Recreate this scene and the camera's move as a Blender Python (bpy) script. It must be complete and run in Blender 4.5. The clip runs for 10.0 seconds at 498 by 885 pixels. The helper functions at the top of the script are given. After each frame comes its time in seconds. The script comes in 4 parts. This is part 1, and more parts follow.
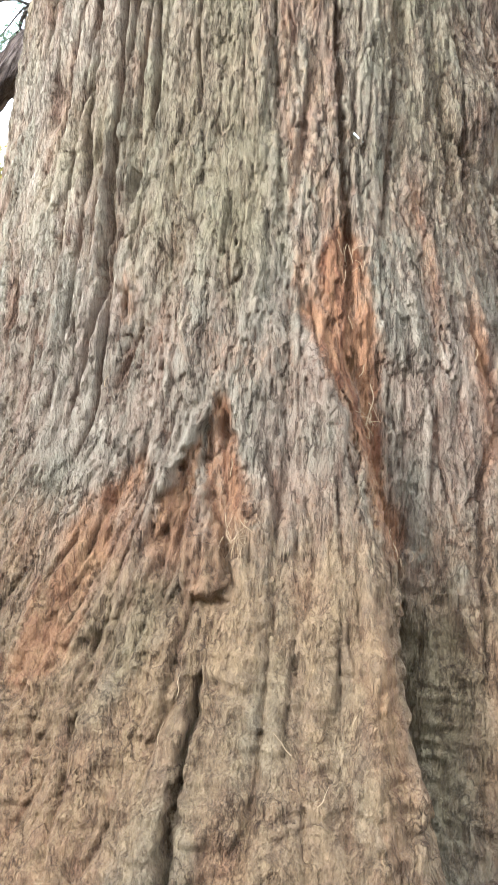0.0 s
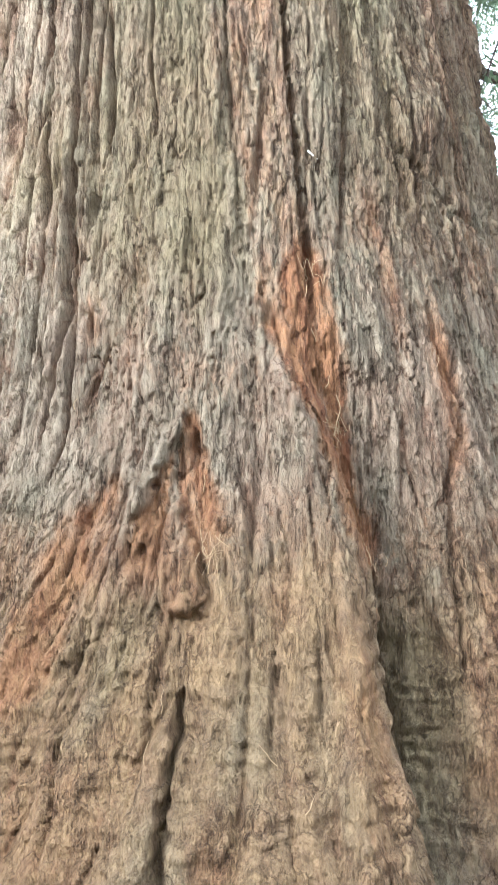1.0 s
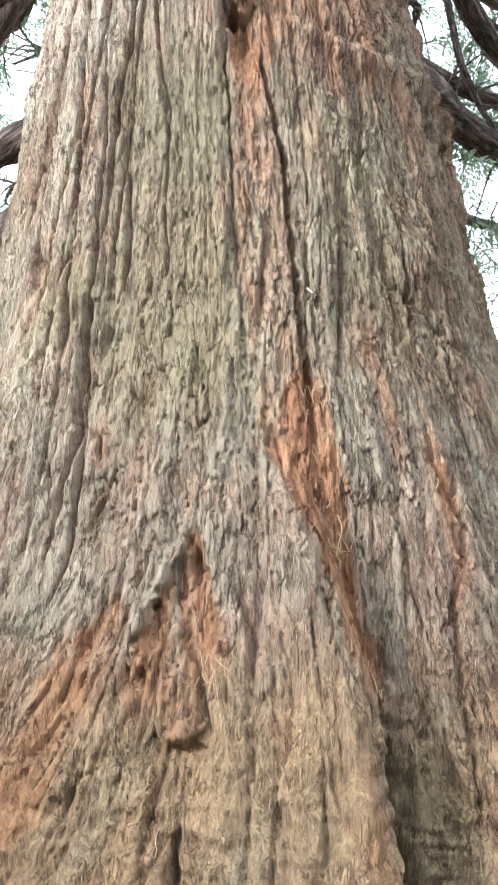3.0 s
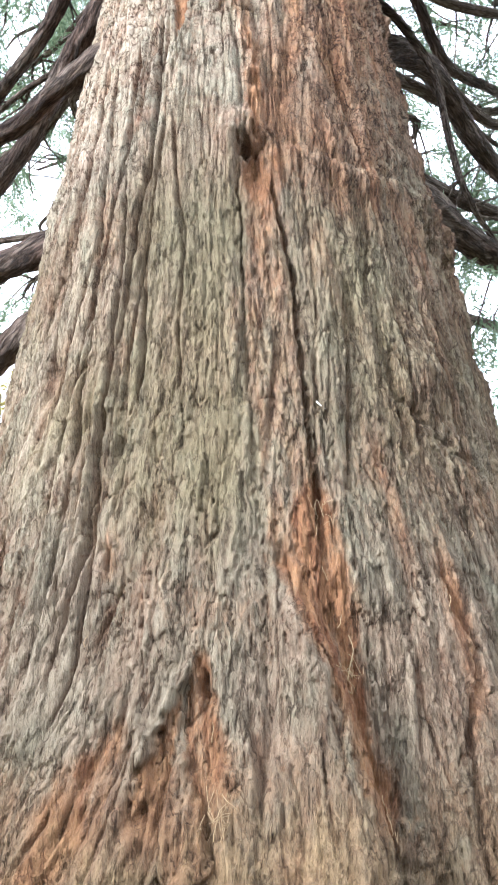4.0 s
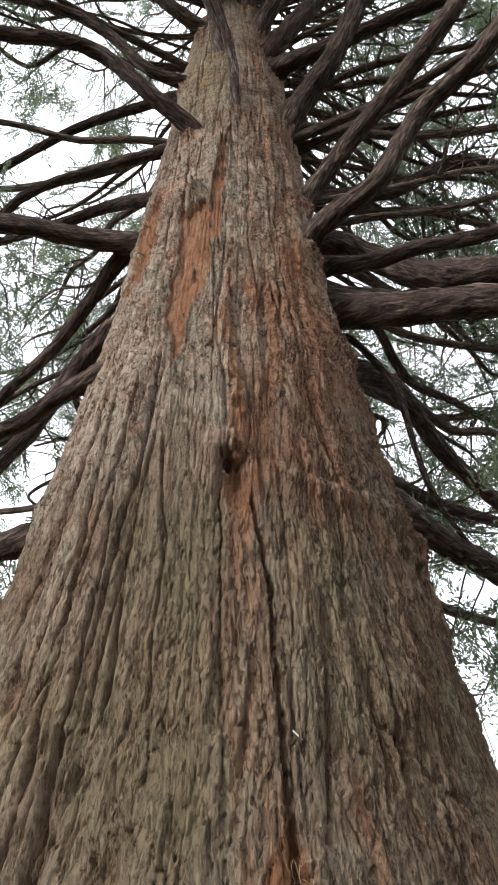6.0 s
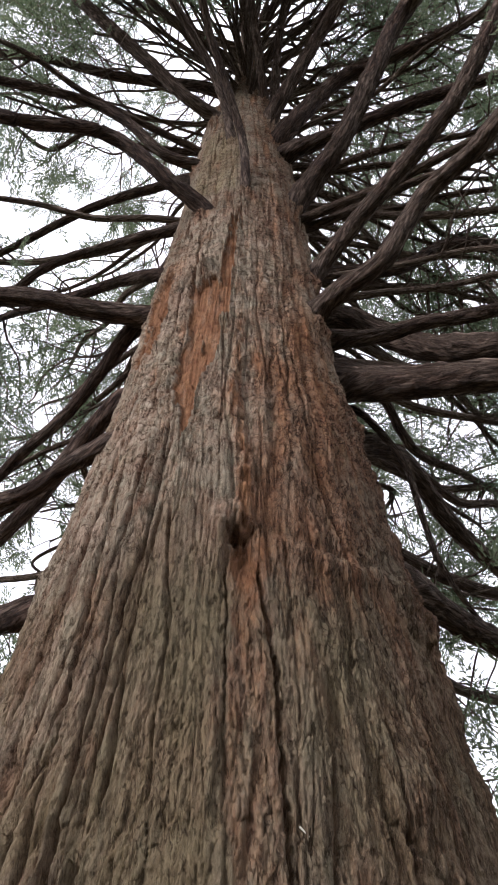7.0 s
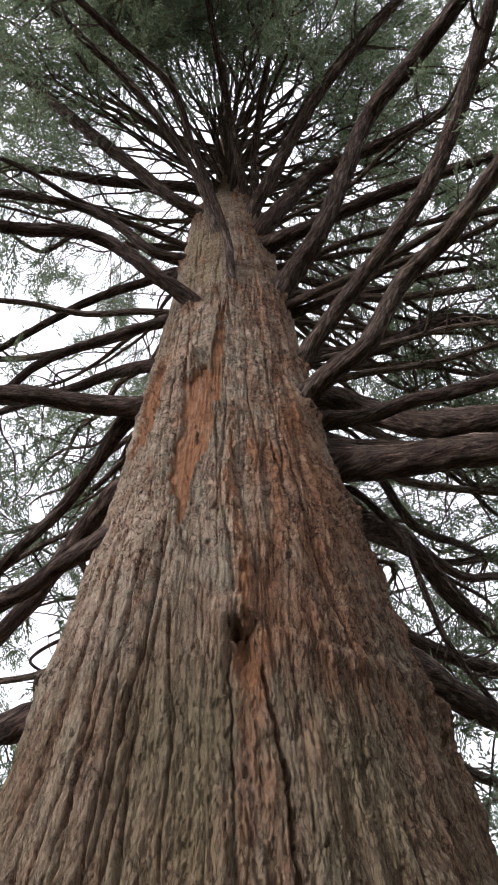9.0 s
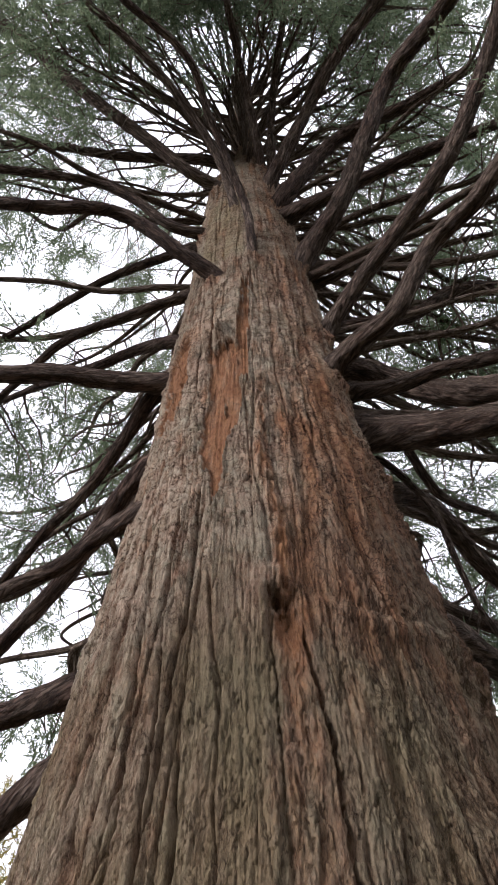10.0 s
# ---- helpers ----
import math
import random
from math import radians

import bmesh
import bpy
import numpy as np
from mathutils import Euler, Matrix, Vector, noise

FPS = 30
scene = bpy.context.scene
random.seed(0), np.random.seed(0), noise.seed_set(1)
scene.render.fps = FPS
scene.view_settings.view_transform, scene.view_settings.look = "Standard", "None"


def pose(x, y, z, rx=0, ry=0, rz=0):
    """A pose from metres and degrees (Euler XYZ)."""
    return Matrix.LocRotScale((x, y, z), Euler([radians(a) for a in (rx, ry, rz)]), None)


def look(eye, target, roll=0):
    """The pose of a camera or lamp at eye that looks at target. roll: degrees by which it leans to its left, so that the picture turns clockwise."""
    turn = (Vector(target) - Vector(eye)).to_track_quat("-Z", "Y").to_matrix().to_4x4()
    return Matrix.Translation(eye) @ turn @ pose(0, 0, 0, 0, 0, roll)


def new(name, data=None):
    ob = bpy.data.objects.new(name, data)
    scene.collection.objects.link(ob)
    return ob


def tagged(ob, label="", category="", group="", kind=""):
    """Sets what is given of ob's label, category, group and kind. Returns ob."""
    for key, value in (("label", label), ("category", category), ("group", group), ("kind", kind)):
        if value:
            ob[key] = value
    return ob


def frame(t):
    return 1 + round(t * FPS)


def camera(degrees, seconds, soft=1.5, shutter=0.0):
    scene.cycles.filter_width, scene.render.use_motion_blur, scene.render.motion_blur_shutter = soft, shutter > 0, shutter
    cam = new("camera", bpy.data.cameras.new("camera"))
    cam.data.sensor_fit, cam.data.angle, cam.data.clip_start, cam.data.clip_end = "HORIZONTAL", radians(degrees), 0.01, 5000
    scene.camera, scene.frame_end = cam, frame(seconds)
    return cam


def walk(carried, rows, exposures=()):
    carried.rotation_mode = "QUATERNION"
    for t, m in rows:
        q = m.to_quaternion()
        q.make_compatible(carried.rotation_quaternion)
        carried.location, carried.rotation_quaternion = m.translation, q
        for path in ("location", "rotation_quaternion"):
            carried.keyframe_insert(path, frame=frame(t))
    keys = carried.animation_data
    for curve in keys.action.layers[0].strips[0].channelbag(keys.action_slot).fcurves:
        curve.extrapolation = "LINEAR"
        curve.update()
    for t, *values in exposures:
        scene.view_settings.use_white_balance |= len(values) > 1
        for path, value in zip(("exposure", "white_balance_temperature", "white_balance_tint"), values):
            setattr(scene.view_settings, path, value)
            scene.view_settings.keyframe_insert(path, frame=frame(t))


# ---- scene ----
# camera: held by hand in front of one big conifer, tilting up from the root flare to the crown
cam = camera(41.0, 10.0, 1.25)
PATH = [
    (0, -0.028, 0.109, 1.437, 90.31, -0.92, 1.14),
    (0.5, -0.017, 0.085, 1.451, 91.44, 2.06, -0.64),
    (1, -0.018, 0.082, 1.450, 91.14, 2.00, -1.03),
    (1.5, -0.009, 0.054, 1.432, 91.88, 2.29, -1.17),
    (2, -0.015, 0.044, 1.424, 93.45, 1.67, -0.96),
    (2.5, -0.004, 0.049, 1.416, 97.32, 1.93, -0.51),
    (3.8, 0.000, 0.030, 1.522, 107.38, 1.27, 0.12),
    (4, -0.008, 0.019, 1.541, 108.56, 1.14, 0.11),
    (4.5, 0.005, 0.001, 1.605, 113.98, 0.66, -1.60),
    (5, -0.003, -0.018, 1.664, 120.33, -0.19, -1.82),
    (5.5, -0.008, -0.041, 1.696, 125.33, 0.03, -3.00),
    (5.7, -0.000, -0.054, 1.701, 127.74, 0.50, -2.39),
    (7, -0.004, -0.093, 1.738, 136.36, -0.40, -2.32),
    (7.5, -0.006, -0.097, 1.763, 139.06, -0.37, -3.29),
    (8, -0.003, -0.126, 1.781, 141.13, 0.67, -3.87),
    (8.5, 0.005, -0.148, 1.774, 142.42, 1.07, -2.93),
    (9, 0.001, -0.148, 1.772, 143.00, 1.71, -0.32),
    (9.5, -0.012, -0.154, 1.764, 142.92, 0.89, 3.03),
    (10, -0.087, -0.141, 1.754, 140.95, 1.35, 1.57),
]
EXPOSURES = [(0.0, 2.3, 5400, 9), (1.6, 2.3, 5550, 9), (2.5, 2.3, 5550, 9), (4.5, 2.0, 5550, 10), (5.0, 1.62, 5800, 12), (5.5, 1.1, 6100, 13), (7.0, 0.36, 6200, 21), (10.0, 0.36, 6200, 21)]
walk(cam, [(t, pose(x, y, z, rx, ry, rz)) for t, x, y, z, rx, ry, rz in PATH], EXPOSURES)

# ---- world and sun: white overcast sky ----
world = bpy.data.worlds.new("overcast_sky")
scene.world = world
world.use_nodes = True
wn, wl = world.node_tree.nodes, world.node_tree.links
wn.clear()
sky = wn.new("ShaderNodeTexSky")
sky.sky_type, sky.sun_disc = "NISHITA", False
sky.sun_elevation, sky.sun_rotation = radians(20), radians(-125)
sky.air_density, sky.dust_density, sky.ozone_density = 1.0, 4.0, 1.0
cloud = wn.new("ShaderNodeMix")
cloud.data_type = "RGBA"
cloud.inputs[0].default_value = 0.8
# thin bright cloud, a little brighter overhead than at the horizon
where = wn.new("ShaderNodeTexCoord")
split_xyz = wn.new("ShaderNodeSeparateXYZ")
height = wn.new("ShaderNodeMapRange")
for slot, value in enumerate((0.0, 1.0, 0.8, 1.0)):
    height.inputs[slot + 1].default_value = value
grade = wn.new("ShaderNodeMix")
grade.data_type = "RGBA"
grade.inputs[6].default_value = (0, 0, 0, 1)
grade.inputs[7].default_value = (25.0, 25.7, 26.4, 1)
wl.new(where.outputs["Generated"], split_xyz.inputs[0])
wl.new(split_xyz.outputs["Z"], height.inputs[0])
wl.new(height.outputs[0], grade.inputs[0])
wl.new(grade.outputs[2], cloud.inputs[7])
bg = wn.new("ShaderNodeBackground")
bg.inputs[1].default_value = 0.065
wout = wn.new("ShaderNodeOutputWorld")
wl.new(sky.outputs[0], cloud.inputs[6])
wl.new(cloud.outputs[2], bg.inputs[0])
wl.new(bg.outputs[0], wout.inputs[0])

sun = new("sun", bpy.data.lights.new("sun", "SUN"))
sun.data.energy, sun.data.angle, sun.data.color = 2.0, radians(15), (1.0, 0.97, 0.92)
sun.matrix_world = look((-17, -8.5, 9.6), (0, 3.4, 2))

# ---- materials ----


class Graph:
    """A small builder of node materials."""

    def __init__(self, name, rough=0.85):
        self.mat = bpy.data.materials.new(name)
        self.mat.use_nodes = True
        self.n, self.l = self.mat.node_tree.nodes, self.mat.node_tree.links
        self.n.clear()
        self.out = self.n.new("ShaderNodeOutputMaterial")
        self.bsdf = self.n.new("ShaderNodeBsdfPrincipled")
        self.bsdf.inputs["Roughness"].default_value = rough
        self.bsdf.inputs["Specular IOR Level"].default_value = 0.25
        self.l.new(self.bsdf.outputs[0], self.out.inputs[0])

    def attr(self, name, vector=False):
        a = self.n.new("ShaderNodeAttribute")
        a.attribute_name = name
        return a.outputs["Vector" if vector else "Fac"]

    def scaled(self, vec, s):
        m = self.n.new("ShaderNodeMapping")
        m.inputs["Scale"].default_value = s
        self.l.new(vec, m.inputs[0])
        return m.outputs[0]

    def noise(self, vec, scale=1.0, detail=4.0, rough=0.55, warp=0.0):
        t = self.n.new("ShaderNodeTexNoise")
        t.inputs["Scale"].default_value, t.inputs["Detail"].default_value = scale, detail
        t.inputs["Roughness"].default_value, t.inputs["Distortion"].default_value = rough, warp
        self.l.new(vec, t.inputs["Vector"])
        return t.outputs["Fac"]

    def ramp(self, fac, lo, hi, a=0.0, b=1.0):
        r = self.n.new("ShaderNodeMapRange")
        for i, v in enumerate((lo, hi, a, b)):
            r.inputs[i + 1].default_value = v
        self.l.new(fac, r.inputs[0])
        return r.outputs[0]

    def math(self, op, a, b):
        m = self.n.new("ShaderNodeMath")
        m.operation = op
        for i, v in enumerate((a, b)):
            if isinstance(v, (int, float)):
                m.inputs[i].default_value = v
            else:
                self.l.new(v, m.inputs[i])
        return m.outputs[0]

    def mix(self, fac, a, b, how="MIX"):
        m = self.n.new("ShaderNodeMix")
        m.data_type, m.blend_type = "RGBA", how
        for i, v in ((0, fac), (6, a), (7, b)):
            if isinstance(v, tuple):
                m.inputs[i].default_value = (*v, 1)
            elif isinstance(v, (int, float)):
                m.inputs[i].default_value = v
            else:
                self.l.new(v, m.inputs[i])
        return m.outputs[2]

    def bump(self, height, strength, distance, after=None):
        b = self.n.new("ShaderNodeBump")
        b.inputs["Strength"].default_value, b.inputs["Distance"].default_value = strength, distance
        self.l.new(height, b.inputs["Height"])
        if after:
            self.l.new(after, b.inputs["Normal"])
        return b.outputs[0]

    def done(self, colour, normal=None):
        if isinstance(colour, tuple):
            self.bsdf.inputs["Base Color"].default_value = (*colour, 1)
        else:
            self.l.new(colour, self.bsdf.inputs["Base Color"])
        if normal:
            self.l.new(normal, self.bsdf.inputs["Normal"])
        return self.mat


def bark_material():
    g = Graph("furrowed_bark", 0.9)
    flow = g.attr("flow", True)
    crest, fresh, moss, crag = g.attr("crest"), g.attr("fresh"), g.attr("moss"), g.attr("crag")
    broad = g.noise(g.scaled(flow, (2.2, 2.2, 0.9)), 1.0, 5, 0.6, 0.4)
    streak = g.mix(crag, g.noise(g.scaled(flow, (24, 24, 2.2)), 1.0, 5, 0.6, 0.3), g.noise(g.scaled(flow, (20, 20, 5)), 1.0, 5, 0.65, 0.6))
    fibre = g.noise(g.scaled(flow, (190, 190, 16)), 1.0, 4, 0.65, 0.3)
    flake = g.noise(g.scaled(flow, (48, 48, 12)), 1.0, 5, 0.7, 0.6)
    grit = g.noise(g.scaled(flow, (260, 260, 110)), 1.0, 3, 0.6, 0.4)

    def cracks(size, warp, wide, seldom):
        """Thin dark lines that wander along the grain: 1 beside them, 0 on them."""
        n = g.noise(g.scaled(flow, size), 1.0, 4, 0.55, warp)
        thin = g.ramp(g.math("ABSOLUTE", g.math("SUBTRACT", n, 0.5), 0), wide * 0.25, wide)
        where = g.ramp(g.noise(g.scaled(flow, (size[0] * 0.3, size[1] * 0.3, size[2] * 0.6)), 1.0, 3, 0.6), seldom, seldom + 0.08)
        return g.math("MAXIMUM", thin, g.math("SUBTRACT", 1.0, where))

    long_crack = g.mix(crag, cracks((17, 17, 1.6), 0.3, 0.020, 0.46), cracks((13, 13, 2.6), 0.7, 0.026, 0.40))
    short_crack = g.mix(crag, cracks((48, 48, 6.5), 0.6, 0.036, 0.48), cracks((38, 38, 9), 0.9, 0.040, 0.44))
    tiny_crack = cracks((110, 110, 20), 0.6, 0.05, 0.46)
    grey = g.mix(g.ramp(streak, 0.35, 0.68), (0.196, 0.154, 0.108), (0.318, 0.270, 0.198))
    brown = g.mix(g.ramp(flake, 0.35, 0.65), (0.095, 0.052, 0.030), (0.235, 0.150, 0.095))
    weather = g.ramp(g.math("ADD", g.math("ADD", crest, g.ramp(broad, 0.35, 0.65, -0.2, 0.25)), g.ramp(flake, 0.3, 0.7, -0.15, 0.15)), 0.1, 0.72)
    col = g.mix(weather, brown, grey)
    drift = g.noise(g.scaled(flow, (3.4, 3.4, 1.6)), 1.0, 4, 0.6, 0.8)
    col = g.mix(g.ramp(drift, 0.36, 0.64), g.mix(1.0, col, (0.93, 0.98, 0.95), "MULTIPLY"), g.mix(1.0, col, (1.10, 1.0, 0.97), "MULTIPLY"))
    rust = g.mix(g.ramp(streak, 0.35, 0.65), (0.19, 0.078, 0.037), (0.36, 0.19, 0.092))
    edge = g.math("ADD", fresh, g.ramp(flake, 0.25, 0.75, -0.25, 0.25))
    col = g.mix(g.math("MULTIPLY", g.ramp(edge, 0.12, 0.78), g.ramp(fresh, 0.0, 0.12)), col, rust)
    green = g.mix(g.ramp(flake, 0.3, 0.7), (0.13, 0.102, 0.050), (0.262, 0.215, 0.122))
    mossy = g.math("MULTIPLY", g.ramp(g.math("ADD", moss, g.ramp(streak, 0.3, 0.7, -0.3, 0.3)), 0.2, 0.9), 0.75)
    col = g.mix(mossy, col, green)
    ochre = g.mix(g.ramp(flake, 0.3, 0.7), (0.17, 0.098, 0.046), (0.37, 0.248, 0.125))
    col = g.mix(g.math("MULTIPLY", g.attr("tan"), g.ramp(streak, 0.3, 0.65, 0.35, 0.8)), col, ochre)
    col = g.mix(0.7, col, g.mix(g.ramp(fibre, 0.3, 0.7), (0.70, 0.67, 0.64), (1.12, 1.12, 1.12)), "MULTIPLY")
    col = g.mix(0.5, col, g.mix(g.ramp(grit, 0.3, 0.7), (0.72, 0.69, 0.66), (1.12, 1.12, 1.12)), "MULTIPLY")
    # pale puts light into the colour: bark about twice as bright where it is lit
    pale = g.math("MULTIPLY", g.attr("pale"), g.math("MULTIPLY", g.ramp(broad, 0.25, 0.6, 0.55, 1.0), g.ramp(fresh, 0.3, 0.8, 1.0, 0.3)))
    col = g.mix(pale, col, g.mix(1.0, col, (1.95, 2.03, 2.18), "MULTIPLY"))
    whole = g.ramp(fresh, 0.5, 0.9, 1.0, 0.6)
    # cracks: dark inner bark, with the shade inside them put into the colour
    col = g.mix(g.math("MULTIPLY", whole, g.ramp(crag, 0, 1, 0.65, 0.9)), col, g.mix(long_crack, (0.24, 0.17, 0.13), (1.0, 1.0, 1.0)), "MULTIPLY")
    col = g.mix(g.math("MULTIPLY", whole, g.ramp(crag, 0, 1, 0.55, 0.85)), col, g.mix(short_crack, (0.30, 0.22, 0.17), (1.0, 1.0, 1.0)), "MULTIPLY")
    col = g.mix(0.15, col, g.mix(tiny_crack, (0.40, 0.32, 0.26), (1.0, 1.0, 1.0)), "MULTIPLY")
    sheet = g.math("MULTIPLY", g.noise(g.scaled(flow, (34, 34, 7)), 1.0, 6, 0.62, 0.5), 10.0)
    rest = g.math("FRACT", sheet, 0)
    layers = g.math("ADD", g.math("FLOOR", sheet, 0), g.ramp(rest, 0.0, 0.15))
    # the shadow at each flake layer's edge, put into the colour as a dark line
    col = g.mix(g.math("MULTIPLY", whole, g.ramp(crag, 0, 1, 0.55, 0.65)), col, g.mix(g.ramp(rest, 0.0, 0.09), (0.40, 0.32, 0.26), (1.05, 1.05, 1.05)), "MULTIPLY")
    n0 = g.bump(layers, 1.0, 0.004)
    n1 = g.bump(g.math("MULTIPLY", long_crack, whole), 1.0, 0.010, n0)
    n2 = g.bump(g.math("MULTIPLY", short_crack, whole), 1.0, 0.006, n1)
    n3 = g.bump(g.math("ADD", g.math("MULTIPLY", tiny_crack, 0.4), g.math("MULTIPLY", fibre, 1.6)), 0.9, 0.003, n2)
    n4 = g.bump(g.math("ADD", grit, g.math("MULTIPLY", flake, 1.5)), 1.0, 0.004, n3)
    return g.done(col, n4)


def limb_material(name, dark_a, dark_b, pale_a, pale_b):
    g = Graph(name, 0.88)
    flow = g.attr("flow", True)
    obj = g.n.new("ShaderNodeObjectInfo").outputs["Random"]
    streak = g.noise(g.scaled(flow, (34, 7, 1)), 1.0, 6, 0.7, 0.7)
    ridge = g.ramp(g.math("ABSOLUTE", g.math("SUBTRACT", g.noise(g.scaled(flow, (26, 4.5, 1)), 1.0, 4, 0.6, 0.6), 0.5), 0), 0.0, 0.11)
    patch = g.noise(g.scaled(flow, (5, 2.0, 1)), 1.0, 4, 0.6, 0.4)
    crumble = g.noise(g.scaled(flow, (70, 26, 1)), 1.0, 5, 0.72, 0.6)
    dark = g.mix(g.ramp(streak, 0.38, 0.62), dark_a, dark_b)
    pale = g.mix(g.ramp(streak, 0.35, 0.65), pale_a, pale_b)
    col = g.mix(g.ramp(g.math("ADD", patch, g.ramp(obj, 0, 1, -0.1, 0.12)), 0.42, 0.60), dark, pale)
    col = g.mix(0.85, col, g.mix(ridge, (0.35, 0.29, 0.25), (1.25, 1.22, 1.2)), "MULTIPLY")
    col = g.mix(0.7, col, g.mix(g.ramp(crumble, 0.35, 0.6), (0.5, 0.46, 0.42), (1.15, 1.15, 1.15)), "MULTIPLY")
    return g.done(col, g.bump(crumble, 0.9, 0.012, g.bump(g.math("ADD", ridge, streak), 1.0, 0.03)))


def foliage_material(name, a, b):
    g = Graph(name, 0.6)
    geo = g.n.new("ShaderNodeNewGeometry").outputs["Random Per Island"]
    col = g.mix(geo, a, b)
    g.l.new(col, g.bsdf.inputs["Base Color"])
    glow = g.n.new("ShaderNodeBsdfTranslucent")
    g.l.new(col, glow.inputs[0])
    both = g.n.new("ShaderNodeMixShader")
    both.inputs[0].default_value = 0.65
    g.l.new(g.bsdf.outputs[0], both.inputs[1])
    g.l.new(glow.outputs[0], both.inputs[2])
    g.l.new(both.outputs[0], g.out.inputs[0])
    return g.mat


def ground_material():
    g = Graph("leaf_litter_ground", 0.95)
    pos = g.n.new("ShaderNodeNewGeometry").outputs["Position"]
    big, small = g.noise(pos, 0.4, 5), g.noise(pos, 14.0, 6, 0.7)
    col = g.mix(g.ramp(big, 0.42, 0.58), (0.07, 0.045, 0.028), (0.045, 0.055, 0.022))
    col = g.mix(g.ramp(small, 0.3, 0.7), col, (0.11, 0.072, 0.043))
    return g.done(col, g.bump(small, 0.8, 0.03))


def twig_material(name, a, b):
    g = Graph(name, 0.7)
    pos = g.n.new("ShaderNodeNewGeometry").outputs["Position"]
    return g.done(g.mix(g.noise(pos, 60.0, 3), a, b))


BARK = bark_material()
LIMB = limb_material("limb_bark", (0.052, 0.034, 0.026), (0.145, 0.097, 0.074), (0.07, 0.052, 0.042), (0.29, 0.23, 0.185))
TWIG_LIT_LIMB = limb_material("twig_and_lit_limb_bark", (0.09, 0.062, 0.045), (0.20, 0.15, 0.115), (0.14, 0.105, 0.08), (0.36, 0.30, 0.24))
NEEDLES = foliage_material("scale_leaf_green", (0.12, 0.165, 0.095), (0.26, 0.31, 0.19))
AUTUMN = foliage_material("yellowing_leaves", (0.20, 0.20, 0.05), (0.40, 0.30, 0.07))
GROUND = ground_material()
STRAW = twig_material("dry_straw_twig", (0.27, 0.175, 0.09), (0.42, 0.30, 0.17))
PALE = twig_material("bleached_twig", (0.62, 0.58, 0.48), (0.75, 0.72, 0.63))

# ---- helpers for meshes ----


def mesh_object(name, verts, faces, material, parent=None, attrs=(), smooth=True):
    """One mesh object from arrays of vertices and of faces that all have as many corners."""
    me = bpy.data.meshes.new(name)
    verts, faces = np.asarray(verts, np.float32), np.asarray(faces, np.int32)
    k = faces.shape[1]
    me.vertices.add(len(verts))
    me.vertices.foreach_set("co", verts.ravel())
    me.loops.add(faces.size)
    me.loops.foreach_set("vertex_index", faces.ravel())
    me.polygons.add(len(faces))
    me.polygons.foreach_set("loop_start", np.arange(0, faces.size, k, dtype=np.int32))
    me.polygons.foreach_set("use_smooth", np.full(len(faces), smooth))
    for key, values in attrs:
        values = np.asarray(values, np.float32)
        if values.ndim == 2:
            me.attributes.new(key, "FLOAT_VECTOR", "POINT").data.foreach_set("vector", values.ravel())
        else:
            me.attributes.new(key, "FLOAT", "POINT").data.foreach_set("value", values)
    me.update(calc_edges=True)
    me.materials.append(material)
    ob = new(name, me)
    if parent:
        ob.parent = parent
    return ob


def cells(ix, iy, seed):
    h = (ix * 374761393 + iy * 668265263 + seed * 974634777) & 0xFFFFFFFF
    h = ((h ^ (h >> 13)) * 1274126177) & 0xFFFFFFFF
    return ((h ^ (h >> 16)) & 0xFFFF) * (2 * math.pi / 65536)


def grain(x, y, seed):
    """Gradient noise of two arrays, about -0.7 to 0.7."""
    x, y = np.broadcast_arrays(x, y)
    fx, fy = np.floor(x), np.floor(y)
    ix, iy, dx, dy = fx.astype(np.int64), fy.astype(np.int64), x - fx, y - fy
    u, v = dx ** 3 * (dx * (dx * 6 - 15) + 10), dy ** 3 * (dy * (dy * 6 - 15) + 10)

    def corner(i, j):
        a = cells(ix + i, iy + j, seed)
        return np.cos(a) * (dx - i) + np.sin(a) * (dy - j)

    low = corner(0, 0) * (1 - u) + corner(1, 0) * u
    return low * (1 - v) + (corner(0, 1) * (1 - u) + corner(1, 1) * u) * v


def plates(x, y, seed):
    """Jittered cells: how near the border (0 on it), a number for each cell, and the place inside it along x and y."""
    fx, fy = np.floor(x).astype(np.int64), np.floor(y).astype(np.int64)
    near = np.full(x.shape, 9.0)
    second = np.full(x.shape, 9.0)
    tone, ox, oy = np.zeros(x.shape), np.zeros(x.shape), np.zeros(x.shape)
    for i in (-1, 0, 1):
        for j in (-1, 0, 1):
            h = cells(fx + i, fy + j, seed) / (2 * math.pi)
            k = cells(fx + i, fy + j, seed + 500) / (2 * math.pi)
            dx, dy = x - (fx + i + h), y - (fy + j + k)
            d = np.sqrt(dx * dx + dy * dy)
            first = d < near
            second = np.where(first, near, np.minimum(second, d))
            tone = np.where(first, (h * 7.3 + k * 3.1) % 1, tone)
            ox, oy = np.where(first, dx, ox), np.where(first, dy, oy)
            near = np.where(first, d, near)
    return second - near, tone, ox, oy


def crease(n, w):
    return np.exp(-(n / w) ** 2)


def step(x, lo, hi):
    t = np.clip((x - lo) / (hi - lo), 0, 1)
    return t * t * (3 - 2 * t)


def line(z, pts):
    """The bearing, at height z, of a line given by (bearing, height) from bottom to top."""
    return np.interp(z, [p[1] for p in pts], [p[0] for p in pts])


def span(z, lo, hi, soft):
    return step(z, lo - soft, lo + soft) * (1 - step(z, hi - soft, hi + soft))


def blob(th, z, c, h, wt, wz):
    return np.exp(-((th - c) / wt) ** 2 - ((z - h) / wz) ** 2)


